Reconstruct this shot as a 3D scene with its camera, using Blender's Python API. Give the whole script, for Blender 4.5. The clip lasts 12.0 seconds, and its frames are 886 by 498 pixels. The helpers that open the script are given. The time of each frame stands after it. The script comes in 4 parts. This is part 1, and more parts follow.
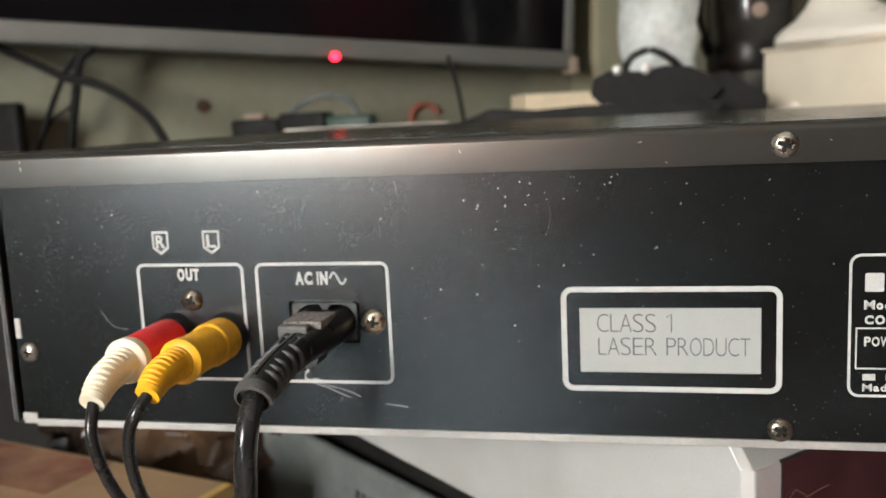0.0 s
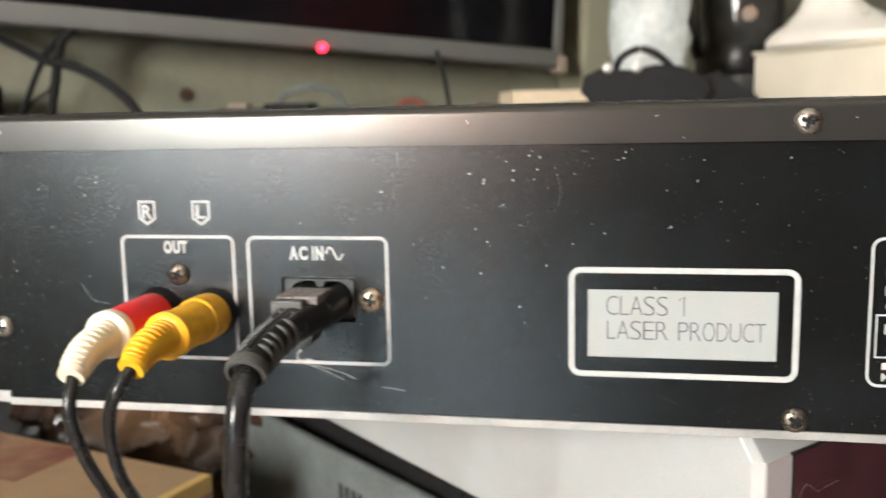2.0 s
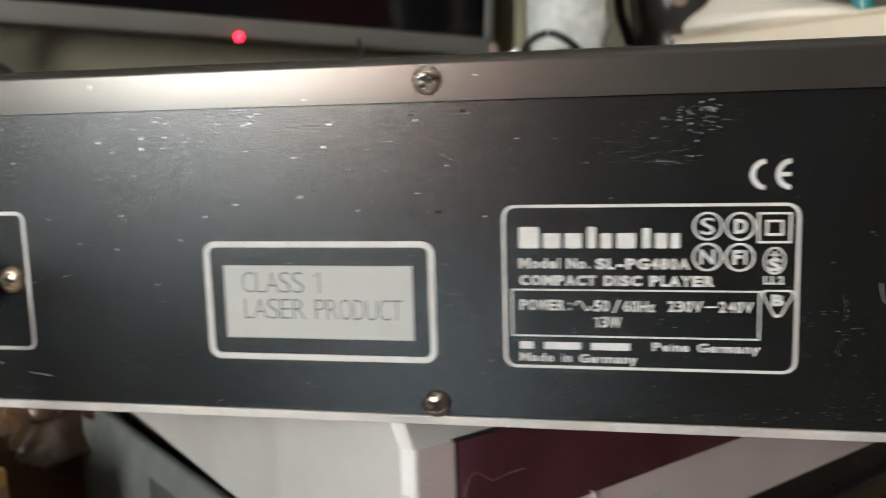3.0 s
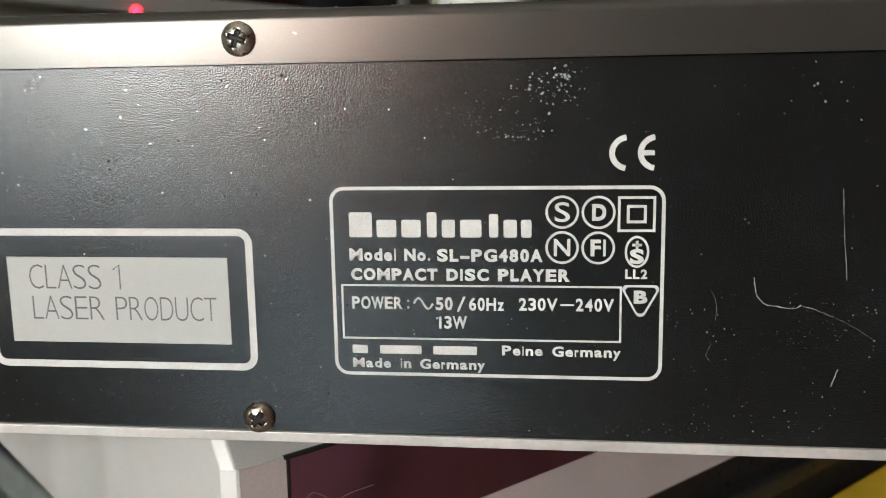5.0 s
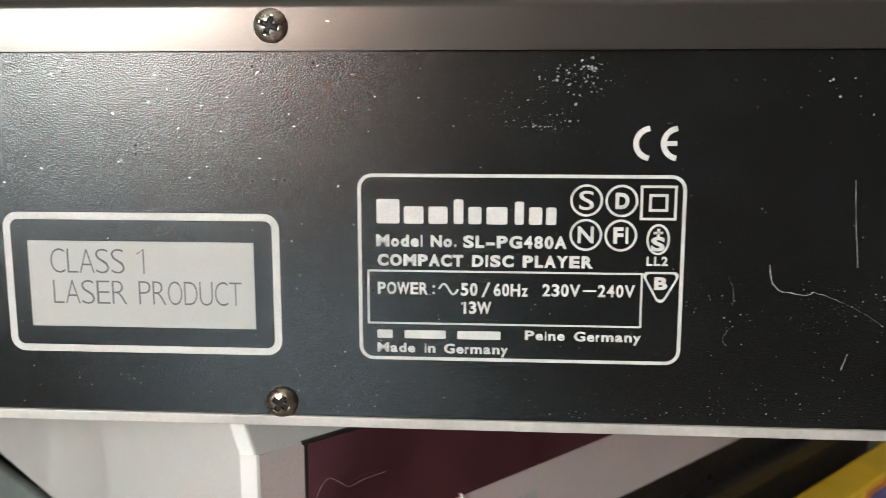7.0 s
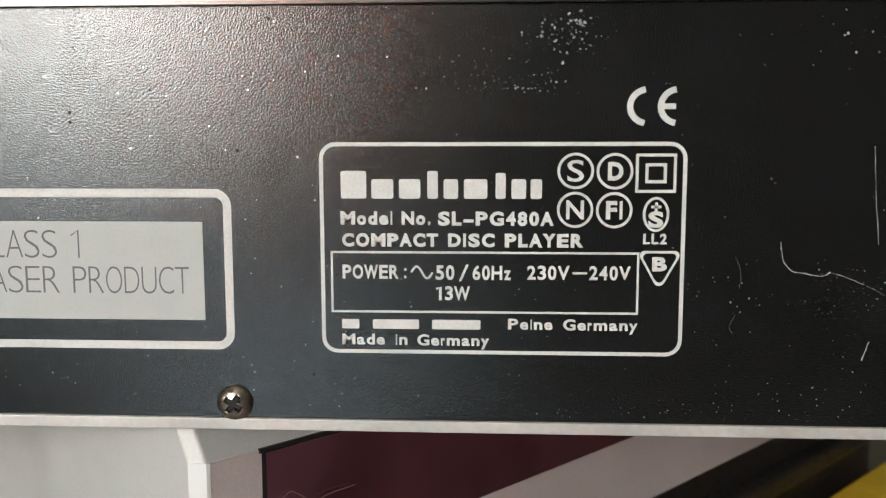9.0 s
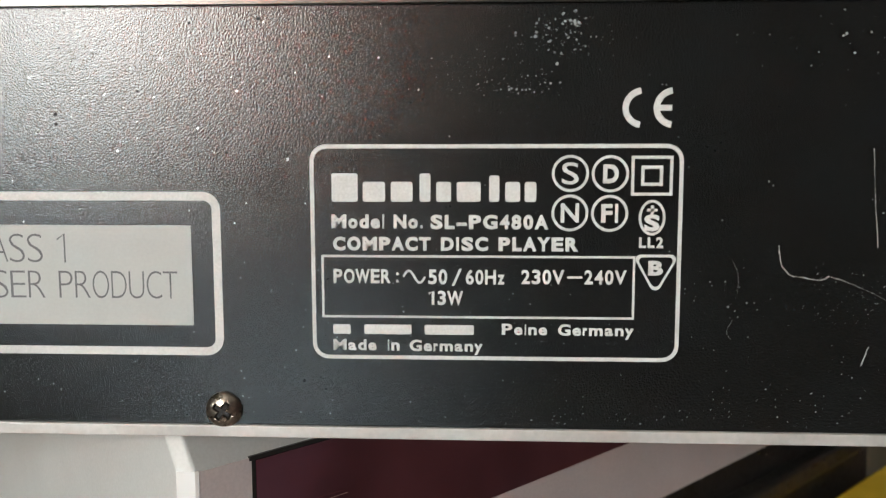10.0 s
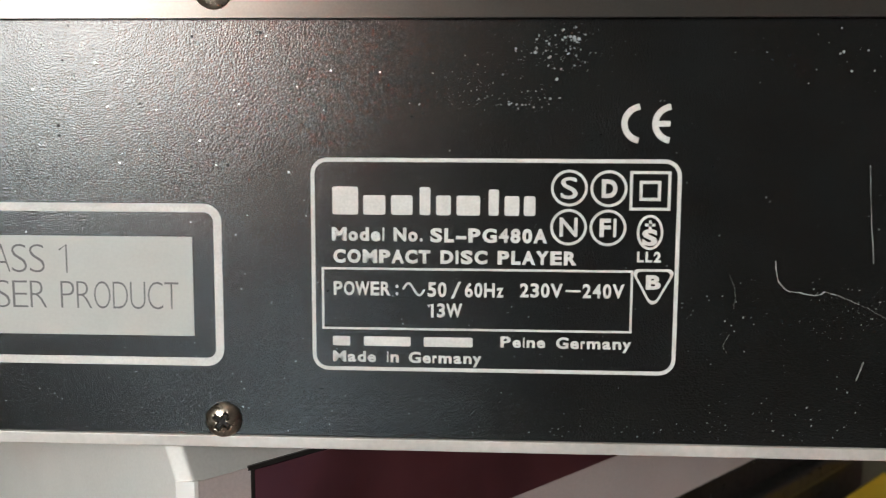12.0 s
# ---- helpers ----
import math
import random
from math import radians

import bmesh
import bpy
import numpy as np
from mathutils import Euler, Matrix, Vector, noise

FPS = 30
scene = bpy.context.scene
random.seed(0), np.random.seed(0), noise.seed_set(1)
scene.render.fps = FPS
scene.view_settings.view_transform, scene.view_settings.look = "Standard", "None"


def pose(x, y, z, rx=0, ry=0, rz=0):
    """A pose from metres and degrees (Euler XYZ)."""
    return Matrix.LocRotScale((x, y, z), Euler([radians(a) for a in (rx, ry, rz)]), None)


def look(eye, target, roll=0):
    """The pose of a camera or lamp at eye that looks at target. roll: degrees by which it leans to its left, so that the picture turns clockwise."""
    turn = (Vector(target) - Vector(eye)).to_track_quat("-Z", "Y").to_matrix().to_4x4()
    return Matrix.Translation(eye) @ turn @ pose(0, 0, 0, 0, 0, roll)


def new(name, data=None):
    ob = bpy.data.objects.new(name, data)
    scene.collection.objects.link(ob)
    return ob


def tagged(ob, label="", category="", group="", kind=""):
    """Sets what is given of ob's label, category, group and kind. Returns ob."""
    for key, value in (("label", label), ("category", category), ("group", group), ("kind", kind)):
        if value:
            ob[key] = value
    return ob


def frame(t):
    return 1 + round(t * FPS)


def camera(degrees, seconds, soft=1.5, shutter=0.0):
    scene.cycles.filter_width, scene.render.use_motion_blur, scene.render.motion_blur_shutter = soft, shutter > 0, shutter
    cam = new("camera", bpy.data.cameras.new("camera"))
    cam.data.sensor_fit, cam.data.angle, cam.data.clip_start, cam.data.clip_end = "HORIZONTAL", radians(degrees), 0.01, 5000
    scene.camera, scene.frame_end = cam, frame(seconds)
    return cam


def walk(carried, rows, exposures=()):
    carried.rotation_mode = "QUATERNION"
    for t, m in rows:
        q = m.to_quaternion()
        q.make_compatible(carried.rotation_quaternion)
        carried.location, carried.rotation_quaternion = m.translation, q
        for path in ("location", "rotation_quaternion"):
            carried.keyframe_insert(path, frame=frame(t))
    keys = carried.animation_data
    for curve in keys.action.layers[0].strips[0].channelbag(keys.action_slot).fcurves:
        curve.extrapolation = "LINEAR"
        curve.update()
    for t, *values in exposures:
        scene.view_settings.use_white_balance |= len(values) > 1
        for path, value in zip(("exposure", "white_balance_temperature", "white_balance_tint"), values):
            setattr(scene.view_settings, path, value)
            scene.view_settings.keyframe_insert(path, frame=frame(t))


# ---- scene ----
cam = camera(52.48, 12.0, soft=0.9, shutter=0.5)
cam.data.dof.use_dof, cam.data.dof.focus_distance, cam.data.dof.aperture_fstop = True, 0.163, 26.0
# seconds, x, y, z in metres, yaw, pitch, roll in degrees
PATH = [
    (0, -0.0011, -0.2181, 0.0827, 12.33, -8.54, -2.69),
    (0.5, -0.0058, -0.2247, 0.0820, 11.64, -8.48, -1.90),
    (1, -0.0148, -0.2211, 0.0791, 11.12, -8.43, -1.32),
    (1.5, -0.0160, -0.2163, 0.0797, 10.91, -8.51, -1.10),
    (2, -0.0093, -0.2100, 0.0747, 10.89, -8.36, -1.12),
    (2.5, 0.0340, -0.1955, 0.0710, 11.22, -8.17, -1.23),
    (3, 0.0710, -0.1811, 0.0655, 11.53, -8.57, -1.70),
    (3.5, 0.0928, -0.1726, 0.0664, 11.00, -9.08, -1.68),
    (3.7, 0.0911, -0.1707, 0.0678, 10.75, -9.53, -1.67),
    (5.3, 0.0843, -0.1518, 0.0611, 6.14, -9.61, -0.75),
    (5.5, 0.0817, -0.1530, 0.0616, 5.52, -10.44, -0.65),
    (6, 0.0672, -0.1578, 0.0599, 4.76, -10.09, -0.35),
    (6.5, 0.0687, -0.1583, 0.0597, 4.36, -10.10, -0.14),
    (7, 0.0734, -0.1581, 0.0589, 4.20, -9.18, 0.01),
    (7.2, 0.0755, -0.1555, 0.0592, 3.85, -9.68, 0.04),
    (8.8, 0.0750, -0.1417, 0.0450, 3.27, -7.12, -0.13),
    (9, 0.0742, -0.1420, 0.0473, 3.23, -7.02, -0.10),
    (9.5, 0.0724, -0.1399, 0.0444, 2.81, -6.84, -0.06),
    (10, 0.0747, -0.1396, 0.0469, 3.02, -6.73, -0.11),
    (10.5, 0.0760, -0.1400, 0.0484, 3.08, -6.67, -0.22),
    (11, 0.0768, -0.1406, 0.0495, 3.23, -6.67, -0.25),
    (11.5, 0.0707, -0.1414, 0.0488, 2.77, -6.68, -0.10),
    (12, 0.0745, -0.1405, 0.0487, 2.89, -6.58, 0.27),
]
walk(cam, [(t, pose(x, y, z, 0, 0, yaw) @ pose(0, 0, 0, 90 + pitch) @ pose(0, 0, 0, 0, 0, roll)) for t, x, y, z, yaw, pitch, roll in PATH],
     exposures=[(0.0, -0.44), (0.5, -0.44), (0.8, -0.06), (1.0, 0.08), (1.6, 0.07), (2.1, -0.14), (2.5, -0.78), (3.0, -0.66), (3.5, -0.58), (5.5, -0.50), (6.0, -0.42), (7.0, -0.46), (9.0, -0.64), (12.0, -0.66)])

# ---- world and light ----
TURN = 36.0                       # the room stands turned against the player
ROOM = pose(-0.40, 0.66, 0.0, 0, 0, TURN)
world = bpy.data.worlds.new("world")
scene.world = world
world.use_nodes = True
sky = world.node_tree.nodes.new("ShaderNodeTexSky")
sky.sky_type, sky.sun_disc, sky.sun_elevation, sky.sun_rotation = "NISHITA", False, radians(30), radians(200)
world.node_tree.links.new(sky.outputs["Color"], world.node_tree.nodes["Background"].inputs["Color"])
world.node_tree.nodes["Background"].inputs["Strength"].default_value = 0.1
lamp = bpy.data.lights.new("window_light", "AREA")
lamp.shape, lamp.size, lamp.size_y, lamp.energy, lamp.color = "RECTANGLE", 0.75, 0.58, 82.0, (1.0, 0.955, 0.885)
window_light = new("window_light", lamp)
window_light.matrix_world = ROOM @ look((-1.595, -1.745, 0.45), (0, -1.745, 0.45))


# ---- small builders; lengths in millimetres ----
MM = 0.001


def thing(name, x, y, z, label, category, group="", kind=""):
    ob = new(name)
    ob.empty_display_size = 0.01
    ob.location = (x * MM, y * MM, z * MM)
    return tagged(ob, label, category, group, kind)


def part(name, bm, material, parent=None, label="", smooth=False, turn=None):
    """One mesh object out of a bmesh in millimetres, under a thing or a part."""
    if turn is not None:
        bm.transform(turn)
    bm.transform(Matrix.Scale(MM, 4))
    bm.normal_update()
    me = bpy.data.meshes.new(name)
    bm.to_mesh(me)
    bm.free()
    if smooth:
        me.polygons.foreach_set("use_smooth", [True] * len(me.polygons))
        me.set_sharp_from_angle(angle=radians(38))
    me.materials.append(material)
    ob = new(name, me)
    if parent:
        ob.parent = parent
        if parent.type == "EMPTY":
            ob.matrix_parent_inverse = Matrix.Translation(-parent.location)
    if label:
        ob["label"] = label
    return ob


def lone(name, bm, material, label, category, kind="", smooth=False, turn=None, group=""):
    return tagged(part(name, bm, material, None, "", smooth, turn), label, category, group, kind)


def box(x0, x1, y0, y1, z0, z1, bevel=0.0, seg=2, bm=None):
    own = bmesh.new()
    vs = [own.verts.new((x, y, z)) for x in (x0, x1) for y in (y0, y1) for z in (z0, z1)]
    for f in ((0, 1, 3, 2), (4, 6, 7, 5), (0, 4, 5, 1), (2, 3, 7, 6), (0, 2, 6, 4), (1, 5, 7, 3)):
        own.faces.new([vs[i] for i in f])
    if bevel:
        bmesh.ops.bevel(own, geom=own.edges[:], offset=bevel, segments=seg, profile=0.5, affect="EDGES")
    return merge(bm, own)


def merge(bm, own):
    if bm is None:
        return own
    me = bpy.data.meshes.new("join")
    own.to_mesh(me)
    own.free()
    bm.from_mesh(me)
    bpy.data.meshes.remove(me)
    return bm


def lathe(profile, seg=32, m=None, bm=None):
    """Turns (radius, height) pairs round z."""
    own = bmesh.new()
    rings = []
    for r, h in profile:
        if r < 1e-6:
            rings.append([own.verts.new((0, 0, h))])
        else:
            rings.append([own.verts.new((r * math.cos(2 * math.pi * i / seg), r * math.sin(2 * math.pi * i / seg), h)) for i in range(seg)])
    for a, b in zip(rings, rings[1:]):
        for i in range(seg):
            j = (i + 1) % seg
            if len(a) == 1 and len(b) > 1:
                own.faces.new((a[0], b[i], b[j]))
            elif len(b) == 1 and len(a) > 1:
                own.faces.new((a[i], a[j], b[0]))
            elif len(a) > 1:
                own.faces.new((a[i], a[j], b[j], b[i]))
    for ring, flip in ((rings[0], True), (rings[-1], False)):
        if len(ring) > 1:
            own.faces.new(ring[::-1] if flip else ring)
    if m is not None:
        own.transform(m)
    bmesh.ops.recalc_face_normals(own, faces=own.faces[:])
    return merge(bm, own)


def spline(points, steps=8):
    """A smooth line through the points."""
    ps = [Vector(p) for p in points]
    ps = [2 * ps[0] - ps[1], *ps, 2 * ps[-1] - ps[-2]]
    out = []
    for a, b, c, d in zip(ps, ps[1:], ps[2:], ps[3:]):
        for k in range(steps):
            t = k / steps
            out.append(0.5 * (2 * b + (c - a) * t + (2 * a - 5 * b + 4 * c - d) * t * t + (3 * b - a - 3 * c + d) * t ** 3))
    return out + [ps[-2]]


def tube(points, radius, seg=14, flat=1.0, side=(1, 0, 0), bm=None):
    """A tube along points; radius: one, or one a point; flat: its breadth across side."""
    own = bmesh.new()
    ps = [Vector(p) for p in points]
    rad = radius if isinstance(radius, (list, tuple)) else [radius] * len(ps)
    rings = []
    for i, p in enumerate(ps):
        way = (ps[min(i + 1, len(ps) - 1)] - ps[max(i - 1, 0)]).normalized()
        u = Vector(side)
        u = (u - way * u.dot(way)).normalized()
        v = way.cross(u)
        rings.append([own.verts.new(p + rad[i] * (flat * math.cos(a) * u + math.sin(a) * v)) for a in (2 * math.pi * k / seg for k in range(seg))])
    for a, b in zip(rings, rings[1:]):
        for k in range(seg):
            own.faces.new((a[k], a[(k + 1) % seg], b[(k + 1) % seg], b[k]))
    own.faces.new(rings[0][::-1])
    own.faces.new(rings[-1])
    bmesh.ops.recalc_face_normals(own, faces=own.faces[:])
    return merge(bm, own)


def prism(outline, a, b, axis="x", bm=None):
    """A closed outline, extruded from a to b along an axis: (y, z) pairs for x, (x, z) for y, (x, y) for z."""
    own = bmesh.new()
    put = {"x": lambda p, h: (h, p[0], p[1]), "y": lambda p, h: (p[0], h, p[1]), "z": lambda p, h: (p[0], p[1], h)}[axis]
    lo = [own.verts.new(put(p, a)) for p in outline]
    hi = [own.verts.new(put(p, b)) for p in outline]
    own.faces.new(lo)
    own.faces.new(hi[::-1])
    for i in range(len(lo)):
        j = (i + 1) % len(lo)
        own.faces.new((lo[j], lo[i], hi[i], hi[j]))
    bmesh.ops.recalc_face_normals(own, faces=own.faces[:])
    return merge(bm, own)


def round_rect(x0, x1, z0, z1, r, n=6):
    out = []
    for cx, cz, a in ((x1 - r, z1 - r, 0), (x0 + r, z1 - r, 90), (x0 + r, z0 + r, 180), (x1 - r, z0 + r, 270)):
        out += [(cx + r * math.cos(radians(a + 90 * k / n)), cz + r * math.sin(radians(a + 90 * k / n))) for k in range(n + 1)]
    return out


INK = 0.05                        # how far the print stands proud of the panel


def ring_bm(outer, inner, d=INK, bm=None):
    """A flat print between two outlines of (x, z), with as many corners each."""
    own = bmesh.new()
    a = [own.verts.new((x, -d, z)) for x, z in outer]
    b = [own.verts.new((x, -d, z)) for x, z in inner]
    for i in range(len(a)):
        j = (i + 1) % len(a)
        own.faces.new((a[i], b[i], b[j], a[j]))
    bmesh.ops.recalc_face_normals(own, faces=own.faces[:])
    for f in own.faces:
        f.normal_update()
        if f.normal.y > 0:
            f.normal_flip()
    return merge(bm, own)


def frame_bm(x0, x1, z0, z1, w, r, d=INK, bm=None):
    return ring_bm(round_rect(x0, x1, z0, z1, r), round_rect(x0 + w, x1 - w, z0 + w, z1 - w, max(r - w, 0.05)), d, bm)


def disc_ring(cx, cz, rx, rz, w, d=INK, bm=None, n=36):
    ang = [2 * math.pi * k / n for k in range(n)]
    return ring_bm([(cx + rx * math.cos(a), cz + rz * math.sin(a)) for a in ang], [(cx + (rx - w) * math.cos(a), cz + (rz - w) * math.sin(a)) for a in ang], d, bm)


def stroke(points, w, d=INK, bm=None):
    """A printed or scratched line of breadth w (or breadths) along (x, z) points."""
    own = bmesh.new()
    ps = [Vector((p[0], p[1])) for p in points]
    ws = w if isinstance(w, (list, tuple)) else [w] * len(ps)
    rows = []
    for i, p in enumerate(ps):
        way = (ps[min(i + 1, len(ps) - 1)] - ps[max(i - 1, 0)]).normalized()
        s = Vector((-way.y, way.x)) * ws[i] / 2
        rows.append((own.verts.new((p.x + s.x, -d, p.y + s.y)), own.verts.new((p.x - s.x, -d, p.y - s.y))))
    for a, b in zip(rows, rows[1:]):
        f = own.faces.new((a[0], a[1], b[1], b[0]))
        f.normal_update()
        if f.normal.y > 0:
            f.normal_flip()
    return merge(bm, own)


def bars(spans, d=INK, r=0.25, bm=None):
    """Plain rounded bars (x0, x1, z0, z1)."""
    for x0, x1, z0, z1 in spans:
        own = bmesh.new()
        own.faces.new([own.verts.new((x, -d, z)) for x, z in round_rect(x0, x1, z0, z1, min(r, (x1 - x0) / 2.1, (z1 - z0) / 2.1), 3)])
        for f in own.faces:
            f.normal_update()
            if f.normal.y > 0:
                f.normal_flip()
        bm = merge(bm, own)
    return bm


# breadth of each letter in a plain grotesque face, in thousandths of its size
BREADTH = dict(zip("ABCDEFGHILMNOPRSTUVWYacdeilmnoryz0123456789./:-", (667, 667, 722, 722, 667, 611, 778, 722, 278, 556, 833, 722, 778, 667, 722, 667, 611, 722, 667, 944, 667, 556, 500, 556, 556, 222, 222, 833, 556, 556, 333, 500, 500, 556, 500, 556, 556, 556, 556, 556, 556, 556, 556, 278, 400, 278, 584)))


def glyph(letter, bold, shear):
    cu = bpy.data.curves.new("words", "FONT")
    cu.body, cu.size, cu.offset, cu.shear, cu.resolution_u = letter, 10.0, bold, shear, 4
    ob = bpy.data.objects.new("words", cu)
    scene.collection.objects.link(ob)
    me = bpy.data.meshes.new_from_object(ob.evaluated_get(bpy.context.evaluated_depsgraph_get()))
    bpy.data.objects.remove(ob)
    bpy.data.curves.remove(cu)
    return me


def words(text, x0, x1, z0, z1, bold=0.0, d=INK, shear=0.0, bm=None):
    """Text in the built-in font, its letters spaced evenly, fitted into x0..x1 and z0..z1 on a plane that faces -y."""
    own = bmesh.new()
    pen = 0.0
    for letter in text:
        me = glyph(letter, bold, shear)
        wide = BREADTH.get(letter, 556)
        edge = 12 if letter in "AVWYTvy" else 70 if letter in "Iil.:" else 48
        lo, hi = min(v.co.x for v in me.vertices), max(v.co.x for v in me.vertices)
        first = len(own.verts)
        own.from_mesh(me)
        own.verts.ensure_lookup_table()
        for v in own.verts[first:]:
            v.co.x = pen + edge + (v.co.x - lo) / (hi - lo) * (wide - 2 * edge)
        bpy.data.meshes.remove(me)
        pen += wide
    lo = [min(v.co[k] for v in own.verts) for k in (0, 1)]
    hi = [max(v.co[k] for v in own.verts) for k in (0, 1)]
    for v in own.verts:
        x, y = v.co.x, v.co.y
        v.co = (x0 + (x - lo[0]) / (hi[0] - lo[0]) * (x1 - x0), -d, z0 + (y - lo[1]) / (hi[1] - lo[1]) * (z1 - z0))
    for f in own.faces:
        f.normal_update()
        if f.normal.y > 0:
            f.normal_flip()
    return merge(bm, own)


# ---- materials ----
def material(name, base, rough=0.5, metal=0.0, vary=0.15, scale=40.0, fine=0.0, fine_scale=1500.0, bump=0.0, coat=0.0, second=None, second_scale=8.0, second_edge=(0.45, 0.65), rough_vary=0.1, specular=0.5, stretch=(1, 1, 1), dust=None, relief_scale=None):
    """Paint, plastic, metal or paper: a base colour with broad and fine variation, uneven gloss and a fine relief."""
    mt = bpy.data.materials.new(name)
    mt.use_nodes = True
    nodes, links = mt.node_tree.nodes, mt.node_tree.links
    bsdf = nodes["Principled BSDF"]
    coord = nodes.new("ShaderNodeTexCoord")
    shape = nodes.new("ShaderNodeMapping")
    shape.inputs["Scale"].default_value = stretch
    links.new(coord.outputs["Object"], shape.inputs["Vector"])

    def noisy(size, detail=4.0):
        n = nodes.new("ShaderNodeTexNoise")
        n.inputs["Scale"].default_value, n.inputs["Detail"].default_value = size, detail
        links.new(shape.outputs["Vector"], n.inputs["Vector"])
        return n.outputs["Fac"]

    def spread(value, lo, hi, a=0.3, b=0.7):
        r = nodes.new("ShaderNodeMapRange")
        r.inputs["From Min"].default_value, r.inputs["From Max"].default_value = a, b
        r.inputs["To Min"].default_value, r.inputs["To Max"].default_value = lo, hi
        links.new(value, r.inputs["Value"])
        return r.outputs["Result"]

    def mixed(kind, factor, a, b):
        m = nodes.new("ShaderNodeMix")
        m.data_type, m.blend_type = "RGBA", kind
        for socket, value in ((m.inputs["Factor"], factor), (m.inputs["A"], a), (m.inputs["B"], b)):
            if isinstance(value, (int, float)):
                socket.default_value = value
            elif isinstance(value, tuple):
                socket.default_value = (*value, 1.0)
            else:
                links.new(value, socket)
        return m.outputs["Result"]

    colour = base
    if second:
        colour = mixed("MIX", spread(noisy(second_scale), 0.0, 1.0, *second_edge), base, second)
    grey = nodes.new("ShaderNodeCombineColor")
    level = spread(noisy(scale), 1.0 - vary, 1.0 + vary)
    for k in ("Red", "Green", "Blue"):
        links.new(level, grey.inputs[k])
    colour = mixed("MULTIPLY", 1.0, colour, grey.outputs["Color"])
    if fine:
        grain = nodes.new("ShaderNodeCombineColor")
        level = spread(noisy(fine_scale, 2.0), 1.0 - fine, 1.0 + fine)
        for k in ("Red", "Green", "Blue"):
            links.new(level, grain.inputs[k])
        colour = mixed("MULTIPLY", 1.0, colour, grain.outputs["Color"])
    if dust:                      # settled dust specks, thicker in some places, with a bluish sheen painted into their colour
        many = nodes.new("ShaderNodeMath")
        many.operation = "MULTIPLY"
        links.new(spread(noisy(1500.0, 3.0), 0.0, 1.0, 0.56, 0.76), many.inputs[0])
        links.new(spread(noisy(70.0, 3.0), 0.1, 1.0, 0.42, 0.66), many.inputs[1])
        # stronger towards the left end, where the panel shows the window's bluish sheen
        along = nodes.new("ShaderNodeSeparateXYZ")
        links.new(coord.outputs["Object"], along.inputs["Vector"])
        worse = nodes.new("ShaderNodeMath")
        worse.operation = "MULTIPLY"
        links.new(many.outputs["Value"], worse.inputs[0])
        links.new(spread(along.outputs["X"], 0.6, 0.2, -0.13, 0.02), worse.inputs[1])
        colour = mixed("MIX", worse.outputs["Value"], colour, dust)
    links.new(colour, bsdf.inputs["Base Color"])
    links.new(spread(noisy(scale * 1.7), max(rough - rough_vary, 0.03), min(rough + rough_vary, 1.0)), bsdf.inputs["Roughness"])
    bsdf.inputs["Metallic"].default_value = metal
    bsdf.inputs["Specular IOR Level"].default_value = specular
    bsdf.inputs["Coat Weight"].default_value = coat
    bsdf.inputs["Coat Roughness"].default_value = 0.15
    if bump:
        rise = nodes.new("ShaderNodeBump")
        rise.inputs["Strength"].default_value, rise.inputs["Distance"].default_value = 1.0, bump
        links.new(noisy(relief_scale or fine_scale, 1.0), rise.inputs["Height"])
        links.new(rise.outputs["Normal"], bsdf.inputs["Normal"])
    return mt


def glass(name, tint=(1, 1, 1), rough=0.02, alpha=0.25):
    mt = bpy.data.materials.new(name)
    mt.use_nodes = True
    b = mt.node_tree.nodes["Principled BSDF"]
    b.inputs["Base Color"].default_value, b.inputs["Roughness"].default_value = (*tint, 1), rough
    b.inputs["Transmission Weight"].default_value, b.inputs["IOR"].default_value = 1.0, 1.45
    return mt


def cloth(name, colour, thin):
    """Woven cloth that lets a share of the light through."""
    mt = bpy.data.materials.new(name)
    mt.use_nodes = True
    nodes, links = mt.node_tree.nodes, mt.node_tree.links
    weave = nodes.new("ShaderNodeTexNoise")
    weave.inputs["Scale"].default_value = 300.0
    tone = nodes.new("ShaderNodeMix")
    tone.data_type, tone.blend_type = "RGBA", "MIX"
    tone.inputs["A"].default_value = (*colour, 1)
    tone.inputs["B"].default_value = (*[c * 0.8 for c in colour], 1)
    links.new(weave.outputs["Fac"], tone.inputs["Factor"])
    front, back, both = nodes.new("ShaderNodeBsdfDiffuse"), nodes.new("ShaderNodeBsdfTranslucent"), nodes.new("ShaderNodeMixShader")
    for n in (front, back):
        links.new(tone.outputs["Result"], n.inputs["Color"])
    both.inputs["Fac"].default_value = thin
    links.new(front.outputs["BSDF"], both.inputs[1])
    links.new(back.outputs["BSDF"], both.inputs[2])
    links.new(both.outputs["Shader"], nodes["Material Output"].inputs["Surface"])
    return mt


def glowing(name, colour, strength):
    mt = bpy.data.materials.new(name)
    mt.use_nodes = True
    b = mt.node_tree.nodes["Principled BSDF"]
    b.inputs["Base Color"].default_value = (*colour, 1)
    b.inputs["Emission Color"].default_value, b.inputs["Emission Strength"].default_value = (*colour, 1), strength
    return mt


